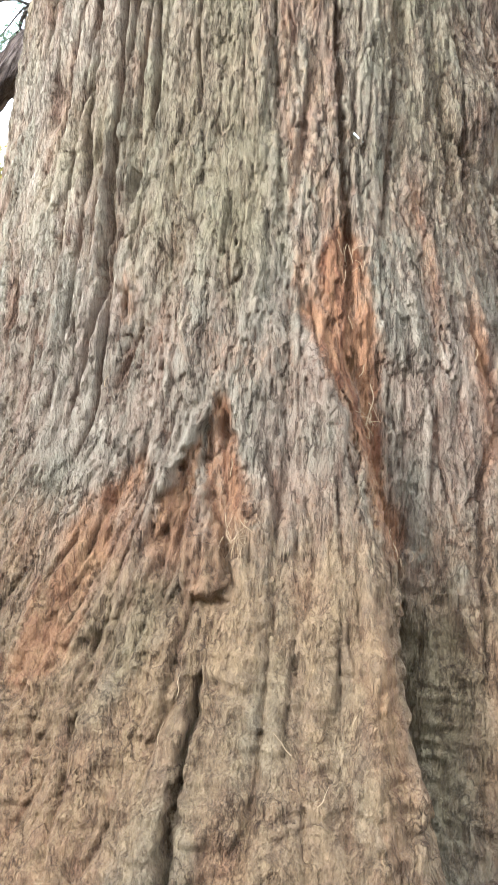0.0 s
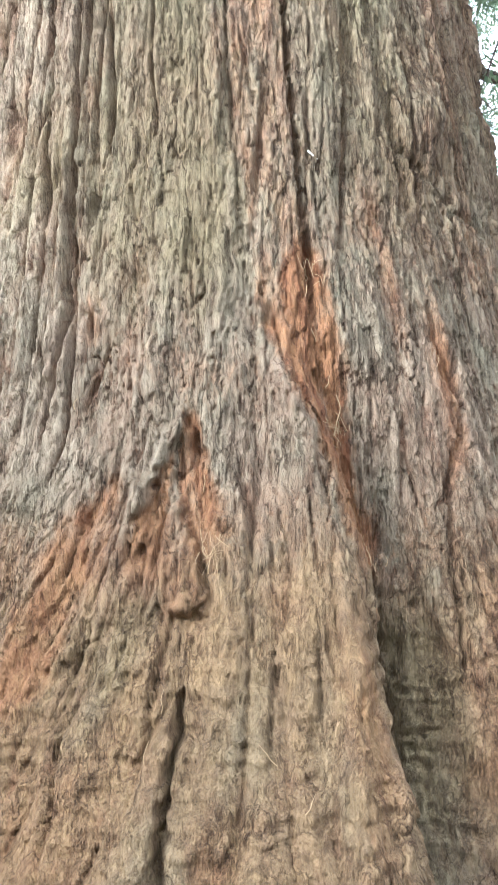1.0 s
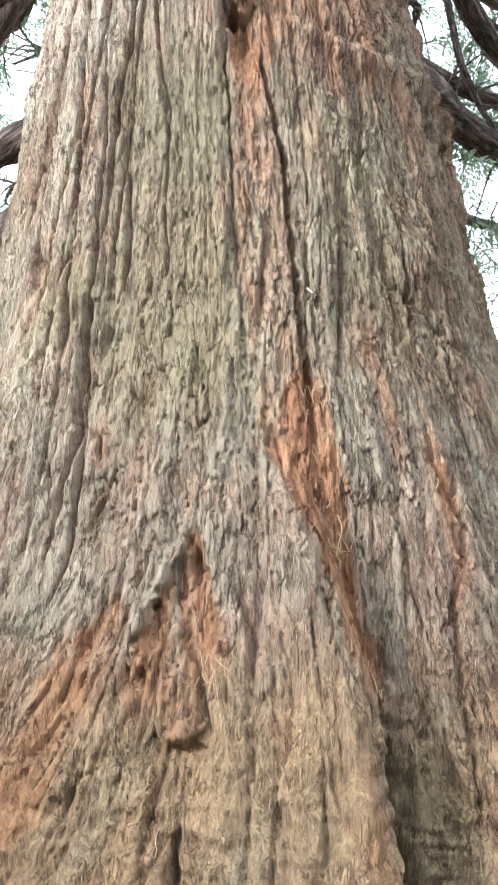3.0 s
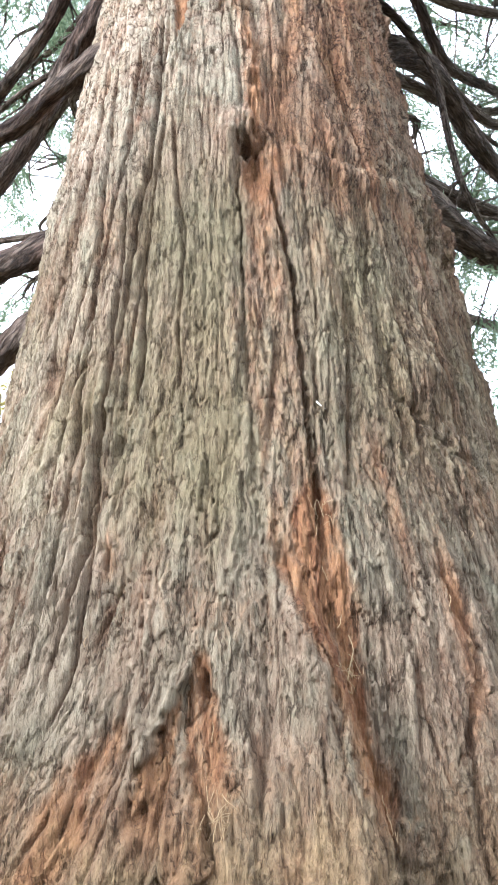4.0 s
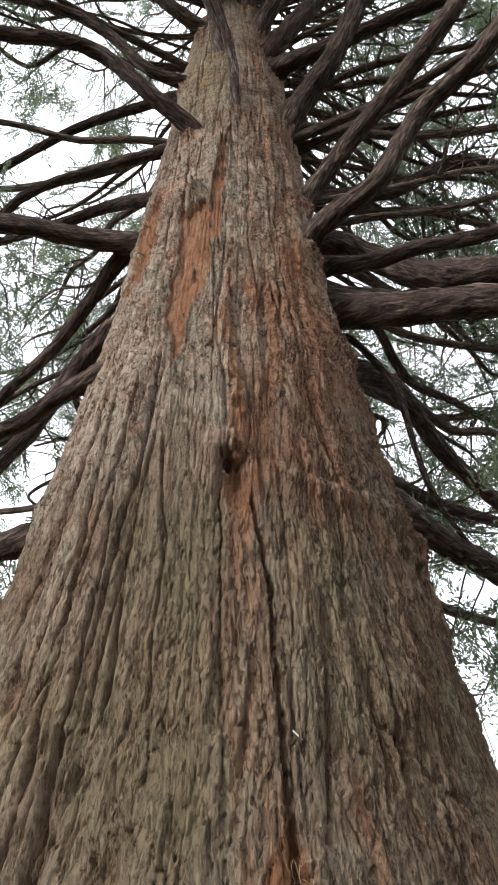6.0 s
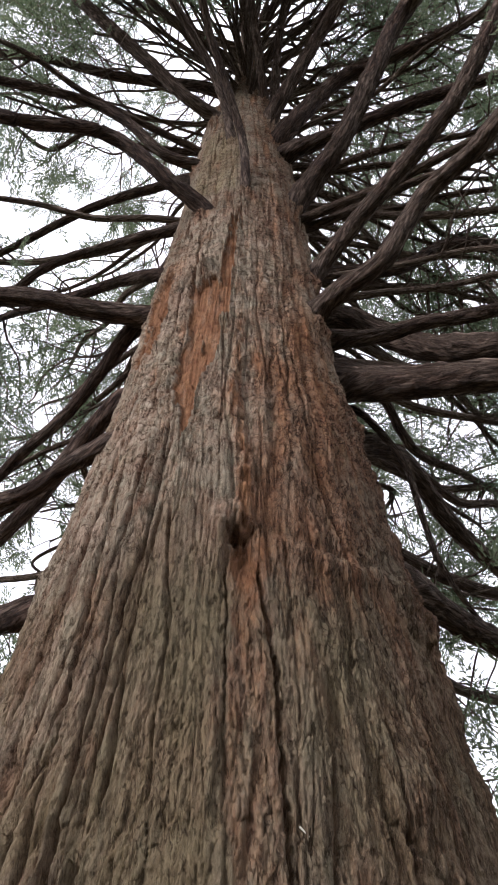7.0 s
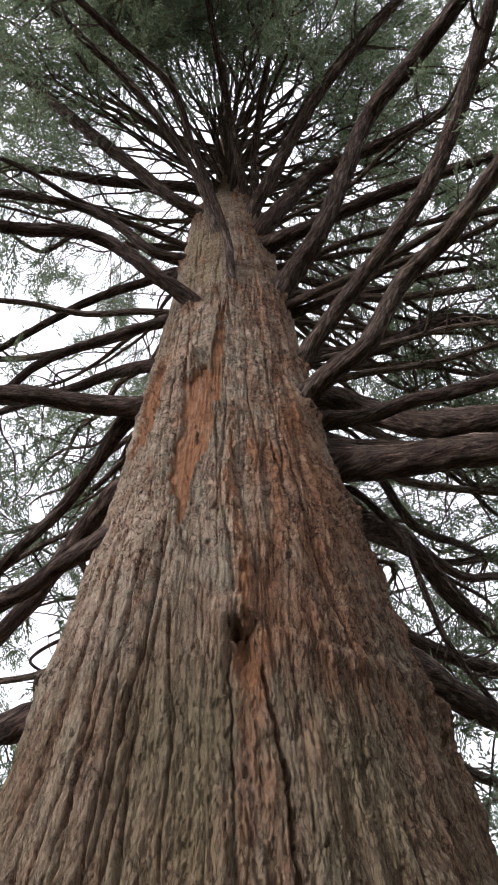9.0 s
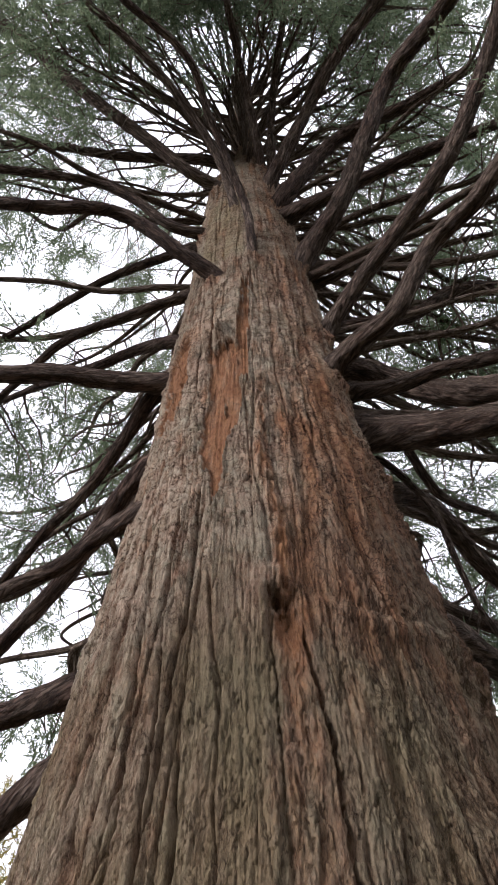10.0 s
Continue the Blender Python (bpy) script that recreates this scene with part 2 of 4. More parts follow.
# ---- the trunk ----
PROFILE = ((-0.3, 2.4), (0.0, 2.15), (0.4, 1.88), (0.8, 1.68), (1.4, 1.48), (2.0, 1.35), (2.5, 1.25), (3.0, 1.17), (3.5, 1.11), (4.0, 1.05), (4.75, 0.97),
           (5.6, 0.87), (6.7, 0.81), (8.0, 0.735), (9.2, 0.675), (11.2, 0.59), (12.1, 0.53), (12.9, 0.28), (13.5, 0.22), (15.3, 0.19), (17.6, 0.145), (22.0, 0.06), (24.0, 0.02))
PZ, PR = np.array(PROFILE).T


def girth(z):
    """The trunk's mean radius at height z."""
    return sum(np.interp(z + o, PZ, PR) for o in (-0.25, -0.12, 0, 0.12, 0.25)) / 5


MAIN = ((8.9, 1.78), (8.9, 1.92), (9.4, 2.04), (8.4, 2.13), (8.8, 2.29), (8.7, 2.5), (8.5, 2.72), (8.6, 2.97), (7.6, 3.18), (5.6, 3.42))
INNER = ((2.5, 1.57), (2.6, 1.72), (1.9, 1.9), (1.0, 2.29), (0.6, 2.51), (-0.1, 2.71), (0.0, 3.17), (-0.7, 3.42))
GROOVE = ((13.4, 0.3), (13.4, 0.54), (13.1, 0.68), (12.7, 0.82), (12.9, 0.95), (13.2, 1.15), (12.0, 1.37), (9.6, 1.63), (8.0, 1.78))
RUST_L = ((12.3, 0.95), (11.8, 1.11), (9.9, 1.31), (8.3, 1.5), (6.2, 1.65), (3.9, 1.81), (6.2, 1.95), (8.2, 2.12))
RUST_R = ((13.9, 0.97), (14.7, 1.18), (13.6, 1.38), (13.0, 1.56), (11.3, 1.86), (9.8, 2.12))
OCHRE_L = ((-27.0, 0.8), (-22.8, 1.08), (-20.6, 1.28), (-15.5, 1.40))
OCHRE_R = ((-20.0, 0.8), (-17.2, 1.08), (-15.6, 1.22), (-13.0, 1.40))
WOUND_R = ((-3.0, 1.15), (-4.2, 1.35), (-5.2, 1.5), (-5.9, 1.58))
WOUND_L = ((-12.4, 1.22), (-10.0, 1.39), (-8.0, 1.49), (-6.2, 1.58))
CLEFT = ((-5.9, 0.45), (-5.9, 0.81), (-4.9, 0.99))
# long furrows: a line from bottom to top, its depth and half width
FURROWS = (
    (((-27.0, 2.05), (-27.3, 2.2), (-29.6, 2.53), (-28.6, 2.73), (-29.9, 2.95), (-32.3, 3.34), (-34.0, 4.2)), 0.05, 0.6),
    (((-24.4, 1.55), (-23.5, 1.76), (-22.7, 1.91), (-23.2, 2.1), (-24.1, 2.4), (-23.1, 2.8), (-23.0, 3.37), (-21.5, 3.68), (-22.5, 4.6)), 0.06, 0.6),
    (((-17.7, 2.4), (-18.6, 2.72), (-19.9, 3.0), (-19.9, 3.24), (-19.0, 3.9)), 0.035, 0.55),
    (((-10.8, 2.5), (-12.0, 2.74), (-11.9, 2.96), (-11.6, 3.19), (-13.8, 3.4), (-16.4, 3.9)), 0.022, 0.45),
    (((-44.1, 2.4), (-44.5, 2.83), (-42.9, 3.04), (-39.6, 3.3), (-39.0, 4.4)), 0.08, 1.1),
    (((-30.6, 2.8), (-29.5, 3.12), (-28.6, 3.47), (-27.5, 4.3)), 0.05, 0.6),
    (((14.1, 2.1), (16.7, 2.43), (17.9, 2.62)), 0.025, 0.5),
    (((24.1, 2.2), (25.8, 2.33), (25.6, 2.49), (26.8, 2.7)), 0.04, 0.6),
    (((23.5, 2.9), (27.5, 3.24), (28.0, 3.5)), 0.025, 0.5),
    (((22.0, 0.8), (23.5, 1.14), (24.7, 1.37), (28.1, 1.58), (26.0, 1.8)), 0.03, 0.8),
    (((-18.8, 1.62), (-16.1, 1.79)), 0.03, 0.5),
    (((-15.7, 0.5), (-16.2, 0.64), (-17.0, 0.74)), 0.03, 0.45),
    (((-9.4, 0.70), (-8.3, 0.86)), 0.02, 0.35),
    (((0.6, 1.26), (-0.4, 1.40)), 0.035, 0.6),
)
SPINE = ((3.0, 3.8), (3.3, 4.1), (-1.0, 4.8), (1.0, 5.7))
BARE_L = ((-17.2, 4.4), (-22.6, 4.87), (-29, 5.42), (-23, 5.6), (-26, 6.0), (-27, 6.4))
BARE_R = ((-16.8, 4.4), (-14.3, 4.87), (-12.5, 5.15), (-8.2, 5.22), (-8.2, 6.2), (-10, 6.4))
UPPER_L = ((-12.0, 5.9), (-11.0, 6.75), (-8.5, 7.2), (-7.0, 7.6))
UPPER_R = ((-5.0, 5.9), (-4.0, 6.5), (-2.5, 7.13), (-3.0, 7.6))
FLANK_L = ((-66, 5.6), (-66, 7.0))
FLANK_R = ((-47, 5.7), (-38, 6.07), (-46, 6.9))


COLLARS = ((-30, 7.82, 1.0), (2, 8.25, 0.7), (-14, 9.85, 0.7), (31, 11.85, 0.9), (34, 11.1, 1.0), (46, 10.45, 1.1), (52, 8.55, 1.2), (56, 7.0, 1.0), (48, 6.15, 1.1), (-60, 9.7, 0.9), (-45, 11.2, 0.9))


def bare_patch(th, z, lo, hi, left, right):
    """Above 0 inside a patch between two lines, below 0 outside it."""
    across = np.minimum(th - line(z, left), line(z, right) - th) / 3.0
    return np.clip(np.minimum(across, np.minimum(z - lo, hi - z) / 0.35), -1, 0.7)


def fine_height(z):
    """Height as the fine bark counts it: its flakes are shorter higher up the stem."""
    return 1.5 * z + 1.7 * np.log1p(np.exp((z - 4.0) * 3)) / 3


def relief(th, z):
    """Height of the bark over the mean trunk at bearing th (degrees) and height z, and what colours it: crest, fresh, moss, pale, crag, tan."""
    thin = np.clip(girth(z) / 1.25, 0.3, 1.1)
    high = step(z, 3.3, 5.0)
    zs = fine_height(z)
    left = step(-th, 15, 24) * step(z, 1.2, 1.7)
    right = step(th, 11, 22)
    foot = 1 - step(z, 0.95, 1.45)
    warp = 2.2 * grain(th / 16, z / 1.4, 1) + 0.9 * grain(th / 5, z / 0.9, 2) + (0.25 + 0.5 * high) * grain(th / 1.8, z / 0.3, 22) + 1.8 * high * grain(th / 4, z / 0.25, 33)
    u = th + warp + 12 * np.clip(1.5 - z, 0, 1.2) * np.clip((2 - th) / 30, 0, 1) - 5 * np.clip(1.5 - z, 0, 1.2) * step(th, 18, 30)
    # ribs of bark with furrows between them: long and deep on the flanks, faint in the middle
    n1 = grain(u / 6.0, z / 2.6, 3)
    n2 = grain(u / 2.6 + 7, zs / 0.9, 34)
    n3 = grain(u / 3.6 + 3, zs / 1.3, 43)
    gate = step(grain(th / 9, z / 0.9, 7), -0.25, 0.2)
    furrow = crease(n1, 0.04 + 0.02 * high) * (0.15 + 0.85 * gate)
    rib = crease(n2, 0.03) * step(grain(th / 6, zs / 0.5, 35), 0.0, 0.3)
    fissure = crease(n3, 0.026) * step(grain(th / 5, zs / 0.6, 44), -0.1, 0.3)
    d = -(0.012 + 0.035 * left + 0.028 * right * step(z, 1.5, 2.2) + 0.014 * high) * (1 - 0.6 * foot) * furrow
    d = d - (0.013 + 0.012 * left + 0.006 * high) * fissure - (0.009 + 0.005 * high) * rib
    d = d + (0.015 + 0.02 * left + 0.01 * high) * np.minimum(np.abs(n1), 0.3) + 0.03 * grain(u / 6, z / 1.6, 41)
    long_rib = grain(u / 4.4, z / 2.4, 64)
    flank = step(-th, 20, 27) * span(z, 1.7, 5.6, 0.5)
    d = d + flank * (0.06 * np.minimum(np.abs(long_rib), 0.3) - 0.025 * crease(long_rib, 0.04))
    # bare wood where whole plates of bark have fallen off
    ragged = 0.8 * grain(th / 4.0, z / 0.4, 18) + 0.8 * grain(th / 1.8, z / 0.14, 19) + 0.5 * grain(th / 0.8, z / 0.05, 76)
    bare = np.maximum(bare_patch(th, z, 4.4, 6.4, BARE_L, BARE_R), bare_patch(th, z, 5.7, 7.7, UPPER_L, UPPER_R))
    bare = np.maximum(bare, bare_patch(th, z, 5.6, 7.0, FLANK_L, FLANK_R))
    orange = step(bare + 1.15 * ragged, 0.0, 0.2)
    lip = step(bare + 1.15 * ragged, -0.6, -0.05) * (1 - orange)
    # thin fibrous strips and flat flakes with torn borders
    wob = 0.3 * grain(u / 1.3, zs / 0.12, 4)
    e1, t1, x1, _ = plates(u / (2.0 + high) + wob * 0.7, zs / (0.5 - 0.1 * high) + 0.6 * grain(u / 2, zs / 0.2, 5), 60)
    e2, t2, x2, _ = plates(u / 0.9 + wob, zs / 0.17 + 0.5 * grain(u, zs / 0.1, 6), 61)
    minor = step(grain(th / 6, zs / 0.4, 8), -0.3, 0.2) * (1 - step(e1, 0.0, 0.06))
    open2 = step(grain(th / 3.5, zs / 0.25, 23), -0.05, 0.3)
    split = open2 * (1 - step(e2, 0.02, 0.14))
    fray = (1 - 0.45 * foot) * (1 - 0.7 * orange)
    d = d * (1 - 0.7 * orange)
    d = d + fray * (-0.011 * minor + (0.008 + 0.003 * high) * (t1 - 0.5) + 0.010 * x1 * (t1 - 0.3))
    d = d + fray * (-0.002 * split + 0.004 * (t2 - 0.5) + 0.010 * x2 * (t2 - 0.4))
    strand = grain(u / 0.55, zs / 0.3, 65) + 0.7 * grain(u / 0.9, zs / 0.5, 66)
    crumb = grain(u / 0.8, zs / 0.05, 9) + 0.6 * grain(u / 0.5, zs / 0.03, 36)
    d = d + fray * (0.003 * strand + 0.0018 * crumb)
    stack = 1.0 + 0.6 * high
    field = 2.4 * grain(u / (2.4 * stack), zs / (0.45 * stack), 52) + 1.2 * grain(u / (1.1 * stack), zs / (0.17 * stack), 53) + 0.7 * grain(u / 0.6, zs / (0.07 * stack), 54)
    layer = np.floor(field)
    part_up = field - layer
    d = d + (0.007 + 0.002 * high) * (layer + step(part_up, 0.0, 0.16) - 0.5 * part_up) * fray
    brink = fray * (1 - step(part_up, 0.0, 0.09))
    # leaning torn strips over the root flare
    lean = foot * step(-th, 6, 14) * step(z, 0.6, 0.95) * crease(grain(u / 2.2 + 11, z / 0.6, 61), 0.035) * step(grain(th / 4, z / 0.3, 62), -0.15, 0.15)
    slab = span(th, -15, -7.5, 1.2) * span(z, 1.04, 1.46, 0.07)
    ragg = grain(u / 1.3, z / 0.4, 67)
    d = d - 0.02 * lean + slab * (0.03 * np.abs(ragg) - 0.014 * crease(ragg, 0.05) + 0.02 * (t1 - 0.5))
    tint = grain(u / 5, z / 0.6, 42)
    # lower crest to the right: browner bark, and that flank's shade put into the colour
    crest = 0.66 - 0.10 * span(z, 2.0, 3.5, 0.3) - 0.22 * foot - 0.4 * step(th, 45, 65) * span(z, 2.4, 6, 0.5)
    crest = crest - (0.3 + 0.35 * left + 0.3 * high) * furrow - 0.4 * fissure - 0.3 * rib - 0.4 * minor - 0.10 * split - 0.3 * brink - 0.4 * lean - 0.4 * slab * crease(ragg, 0.07)
    crest = crest + 0.16 * (t2 - 0.5) + 0.14 * (t1 - 0.5) + 0.16 * strand + 0.12 * crumb + 0.3 * tint - 0.5 * flank * crease(long_rib, 0.06) - 0.15 * step(th, 5, 30) * span(z, 2.4, 5.0, 0.6)
    # fluting of the stem, stronger towards the root flare
    d = d * thin + 0.05 * grain(th / 24, z / 4, 10) * thin
    low = np.exp(-np.maximum(z, 0) / 0.75)
    d = d + low * (0.22 * grain(th / 30 + 0.4, z / 3, 11) * step(np.abs(th), 25, 60))
    wrinkle = step(1.15 - z, -0.2, 0.4)
    fold = grain(u / 2.8, zs / 1.3, 87)
    parted = foot * step(grain(th / 3, z / 0.2, 89), -0.1, 0.25)
    d = d + foot * 0.03 * grain(u / 2.2, zs / 1.0, 86) - 0.018 * parted * crease(fold, 0.045)
    crest = crest - 0.35 * parted * crease(fold, 0.06)
    d = d + wrinkle * (0.017 * grain(th / 5, z / 0.035, 12) + 0.008 * grain(th / 3, z / 0.016, 59) + 0.022 * grain(th / 3.5, z / 0.22, 13))
    # everything below keeps torn, uneven outlines
    plain_th = th
    jag = 0.9 * grain(th * 0, z / 0.33, 14) + 0.4 * grain(th * 0, z / 0.12, 45) + 0.15 * grain(th * 0, z / 0.05, 46)
    torn = 0.85 + 0.6 * grain(th / 9, z / 0.25, 47)
    th = th + 0.7 * grain(th / 3, z / 0.16, 27) + 0.6 * grain(th / 1.1, z / 0.05, 28) + 0.3 * grain(th / 0.6, z / 0.022, 48)
    z = z + 0.02 * grain(th / 2.2, z / 0.11, 29) + 0.014 * grain(th / 0.8, z / 0.045, 32)
    # the proud reddish strip with a dark crack along its edge
    a, b = line(z, MAIN), line(z, INNER)
    on = span(z, 1.85, 3.5, 0.1)
    strip = on * step(th, b - 0.4, b + 0.8) * (1 - step(th, a - 0.5, a + 0.4))
    split_a = span(z, 1.9, 3.45, 0.1) * crease(th - a - 0.3 - 0.4 * jag, 0.55 * (0.8 + 0.9 * grain(th * 0, z / 0.13, 81)) * np.interp(z, (1.9, 2.1, 2.5, 3.4), (1.2, 1.35, 1.0, 0.8)))
    split_b = on * crease(th - b + 0.3 - 0.5 * jag, 0.28 * torn) * (0.1 + 0.9 * step(z, 2.5, 3.1))
    d = d + strip * (0.012 + 0.008 * grain(th / 0.9, z / 0.06, 68)) - 0.042 * split_a - 0.028 * split_b
    raw = np.clip((np.minimum(th - line(z, RUST_L), line(z, RUST_R) - th) + 1.2) / 1.8 + 0.5 * grain(th / 1.5, z / 0.12, 69), 0, 1) * span(z, 0.97, 2.08, 0.06)
    d = d - raw * (0.012 + 0.012 * grain(th / 1.2, z / 0.15, 70))
    # the hollow between the middle buttress and the next one
    gv = line(z, GROOVE)
    deep = span(z, -0.5, 1.72, 0.12)
    side = np.where(th < gv + 0.8, 1.5, 9.0)
    d = d - deep * np.interp(z, (0, 0.6, 1.2, 1.7), (0.36, 0.28, 0.16, 0.05)) * crease(th - gv - 0.8, side)
    d = d - 0.07 * span(z, -0.3, 1.0, 0.15) * crease(th - gv - 1.2, np.where(th < gv + 1.2, 0.9, 1.6))
    d = d + deep * 0.05 * crease(th - gv + 4.5, 2.8) + 0.10 * low * crease(th + 3, 11)
    # the peaked wound with its lip, the bulge under it and the cleft below
    wr, wlft = line(z, WOUND_R), line(z, WOUND_L)
    won = step(z, 1.02, 1.3) * (1 - step(z, 1.55, 1.61))
    inside = won * crease(th - wr - 0.5 * jag, 1.0) * step(z, 1.2, 1.4)
    between = won * step(th, wlft, wlft + 0.8) * (1 - step(th, wr - 2.4, wr + 0.3))
    d = d - 0.02 * inside - 0.03 * between * (1 + grain(th / 1.3, z / 0.1, 71)) + 0.022 * span(z, 1.3, 1.57, 0.04) * crease(th - wlft + 0.4, 0.8)
    d = d - 0.05 * blob(th + 0.8 * grain(th, z / 0.05, 83), z, -5.1, 1.48, 0.8, 0.045)
    wide = np.interp(z, (1.03, 1.045, 1.07, 1.11, 1.2, 1.38), (0.15, 1.2, 1.9, 2.3, 1.8, 0.5))
    ball = np.clip(1 - ((th - np.interp(z, (1.05, 1.38), (-6.1, -7.7))) / wide) ** 2, 0, 1)
    d = d + 0.045 * np.sqrt(ball) * (1 + 0.5 * grain(th / 0.8, z / 0.1, 79)) * span(z, 1.05, 1.36, 0.025) - 0.025 * blob(th, z, -5.4, 1.035 + 0.02 * grain(th, z * 0, 58), 1.5, 0.02) - 0.03 * blob(th, z, -4.1 - 5 * (z - 1.14), 1.14, 0.5, 0.07)
    d = d - 0.07 * span(z, 0.3, 0.86, 0.04) * crease(th - line(z, CLEFT) + 0.7 - 1.3 * jag, 0.34 * torn)
    d = d + 0.03 * span(z, 0.4, 1.0, 0.1) * crease(th - line(z, CLEFT) + 3.0, 1.8)
    for c, h in ((-11.5, 1.28), (-13.5, 1.2), (-9.8, 1.22)):
        d = d + 0.015 * blob(th, z, c, h, 0.8, 0.09)
    # long furrows, and the healed collar on one side
    worn = 0 * d
    for pts, deep_by, half in FURROWS:
        cut = span(z, pts[0][1], pts[-1][1], 0.12) * crease(plain_th - line(z, pts) - 0.6 * jag - 0.25 * grain(th / 1.5, z / 0.1, 78), 0.85 * half * torn)
        d = d - 1.05 * deep_by * cut
        worn = np.maximum(worn, cut)
    arc = np.interp(th, (24, 30.5, 35.2, 43), (2.48, 2.40, 2.28, 2.22)) + 0.03 * grain(th / 2, z * 0, 72)
    d = d - 0.02 * span(th, 25, 44, 1.5) * crease(z - arc, 0.018) + 0.06 * blob(th, z, 34, 2.62, 6.5, 0.17) + 0.012 * blob(th, z, 33, 2.45, 8, 0.14) * grain(th / 0.7, z / 0.2, 73)
    d = d - 0.045 * blob(th + 8 * (z - 1.83), z, -19.2, 1.83, 0.9, 0.08) - 0.035 * blob(th - 10 * (z - 2.25), z, -19.8, 2.25, 0.7, 0.05)
    d = d - 0.015 * span(z, 0.2, 1.35, 0.1) * crease(th + 17.5 + 3.5 * (1.3 - z), 2.2)
    # knot hole, healed seam that runs round, lumps at the limbs
    knot = blob(th + 2.5 * grain(th / 2, z / 0.06, 49), z + 0.04 * grain(th / 1.5, z / 0.05, 50), 0.8, 3.63, 2.6, 0.032)
    d = d + 0.05 * blob(th, z, 1.0, 3.76, 2.8, 0.08) + 0.03 * blob(th, z, -2.4, 3.66, 1.2, 0.07) - 0.085 * knot + 0.07 * blob(th, z, 1.2, 3.66, 5, 0.16) * grain(th / 1.4, z / 0.055, 56) - 0.05 * blob(th, z, 2.6, 3.5, 1.8, 0.10) + 0.035 * blob(th, z, -2.6, 3.6, 1.4, 0.12)
    seam = 3.70 - 0.05 * step(th, 12, 22) + 0.08 * step(th, 30, 50) + 0.07 * grain(th / 5, z * 0, 15) + 0.04 * grain(th / 1.5, z * 0, 51)
    d = d - 0.018 * step(th, 8, 13) * (1 - step(th, 45, 60)) * (0.4 + 0.6 * step(grain(th / 5, z * 0, 39), -0.3, 0.2)) * crease(z - seam, 0.022) + 0.02 * step(th, 8, 13) * crease(z - seam + 0.09, 0.07)
    rise = span(z, 3.85, 5.9, 0.25)
    d = d + rise * crease(th - line(z, SPINE), 2.6) * (0.03 + 0.06 * grain(th / 2, z / 0.09, 55)) - 0.03 * rise * crease(th - line(z, SPINE) + 3.2 - jag, 0.6 * torn) - 0.02 * rise * crease(th - line(z, SPINE) - 3.4 - jag, 0.5 * torn)
    rough = blob(th, z, 52, 5.0, 14, 0.35) + 0.5 * step(th, 58, 72) * span(z, 2.6, 5.6, 0.4) + blob(th, z, 58, 3.5, 14, 0.35) + 0.5 * blob(th, z, -62, 3.9, 14, 0.4) + 0.6 * blob(th, z, 0, 8.05 + 0.004 * np.abs(th), 75, 0.14) + 0.8 * blob(th, z, 20, 11.9, 90, 0.2)
    collar = 0 * d
    for c, h, size in COLLARS:
        collar = collar + blob(th, z, c, h, 8.0 * size, 0.13 * size)
    d = d * (1 - 0.75 * np.clip(collar, 0, 1)) + collar * (0.06 + 0.08 * grain(th / 4, z / 0.1, 80))
    crest = crest - 0.45 * collar
    d = d + rough * (0.09 * grain(th / 7, z / 0.29, 16) + 0.05 * grain(th / 3, z / 0.12, 17) + 0.03 * grain(th / 2, z / 0.045, 63) + 0.02)
    d = d + blob(th, z, -19.5, 6.6, 4.0, 0.13) * (0.09 + 0.08 * grain(th / 2, z / 0.07, 57)) - 0.06 * blob(th, z, -14.6, 6.66, 2.0, 0.07)
    # bare patches and colour
    d = d - orange * (0.03 + 0.012 * grain(th / 1.3, z / 0.3, 88)) + 0.014 * lip
    crest = crest - 0.8 * split_a - 0.6 * split_b - 0.5 * worn + 0.3 * lip - knot - 0.2 * span(th, 8, 60, 6) * step(z, 3.4, 4.2)
    fresh = (0.3 + 0.3 * grain(th / 2.5, z / 0.2, 82)) * strip + (0.7 + 0.5 * grain(th / 3, z / 0.3, 77)) * orange + 0.25 * split_a
    fresh = fresh + raw * (0.75 + 0.5 * grain(th / 1.5, z / 0.2, 74)) + 0.4 * blob(th, z, 14.0, 1.2, 1.0, 0.1)
    fresh = fresh + (0.7 * inside + 0.65 * between) * (1 - 0.8 * ball) + 0.45 * blob(th, z, -3.2, 1.28, 1.6, 0.1) + 0.25 * blob(th, z, -6.0, 1.1, 3, 0.12)
    ochre = np.clip(np.minimum(th - line(z, OCHRE_L), line(z, OCHRE_R) - th) / 4.5 + 0.3 + 0.9 * grain(th / 2.2, z / 0.12, 75), 0, 1) * span(z, 0.8, 1.4, 0.06)
    fresh = fresh + 0.7 * ochre + (0.32 * foot * step(0.35 + tint, 0, 0.5) + 0.2 * foot * step(-th, 8, 16))
    for c, h, wt, wz, much in ((19.3, 2.2, 1.8, 0.14, 0.5), (20.6, 1.95, 1.8, 0.2, 0.5), (26.5, 1.72, 2.0, 0.15, 0.5), (26.5, 1.5, 1.8, 0.16, 0.5), (40, 2.1, 6, 0.16, 0.35), (-18.8, 1.88, 1.4, 0.1, 0.5), (-2.5, 1.68, 4, 0.1, 0.3), (9.3, 0.82, 1.6, 0.16, 0.45)):
        fresh = fresh + much * blob(th, z, c, h, wt, wz)
    fresh = fresh + 0.4 * blob(th, z, 3.2, 3.95, 2.0, 0.3) + 1.0 * blob(th, z, 2.2, 3.5, 2.2, 0.14) + 0.6 * blob(th, z, 8.0, 3.56, 2.0, 0.13) + 0.5 * blob(th, z, -48, 6.4, 9, 0.7) + 0.3 * blob(th, z, 33, 5.6, 8, 0.6)
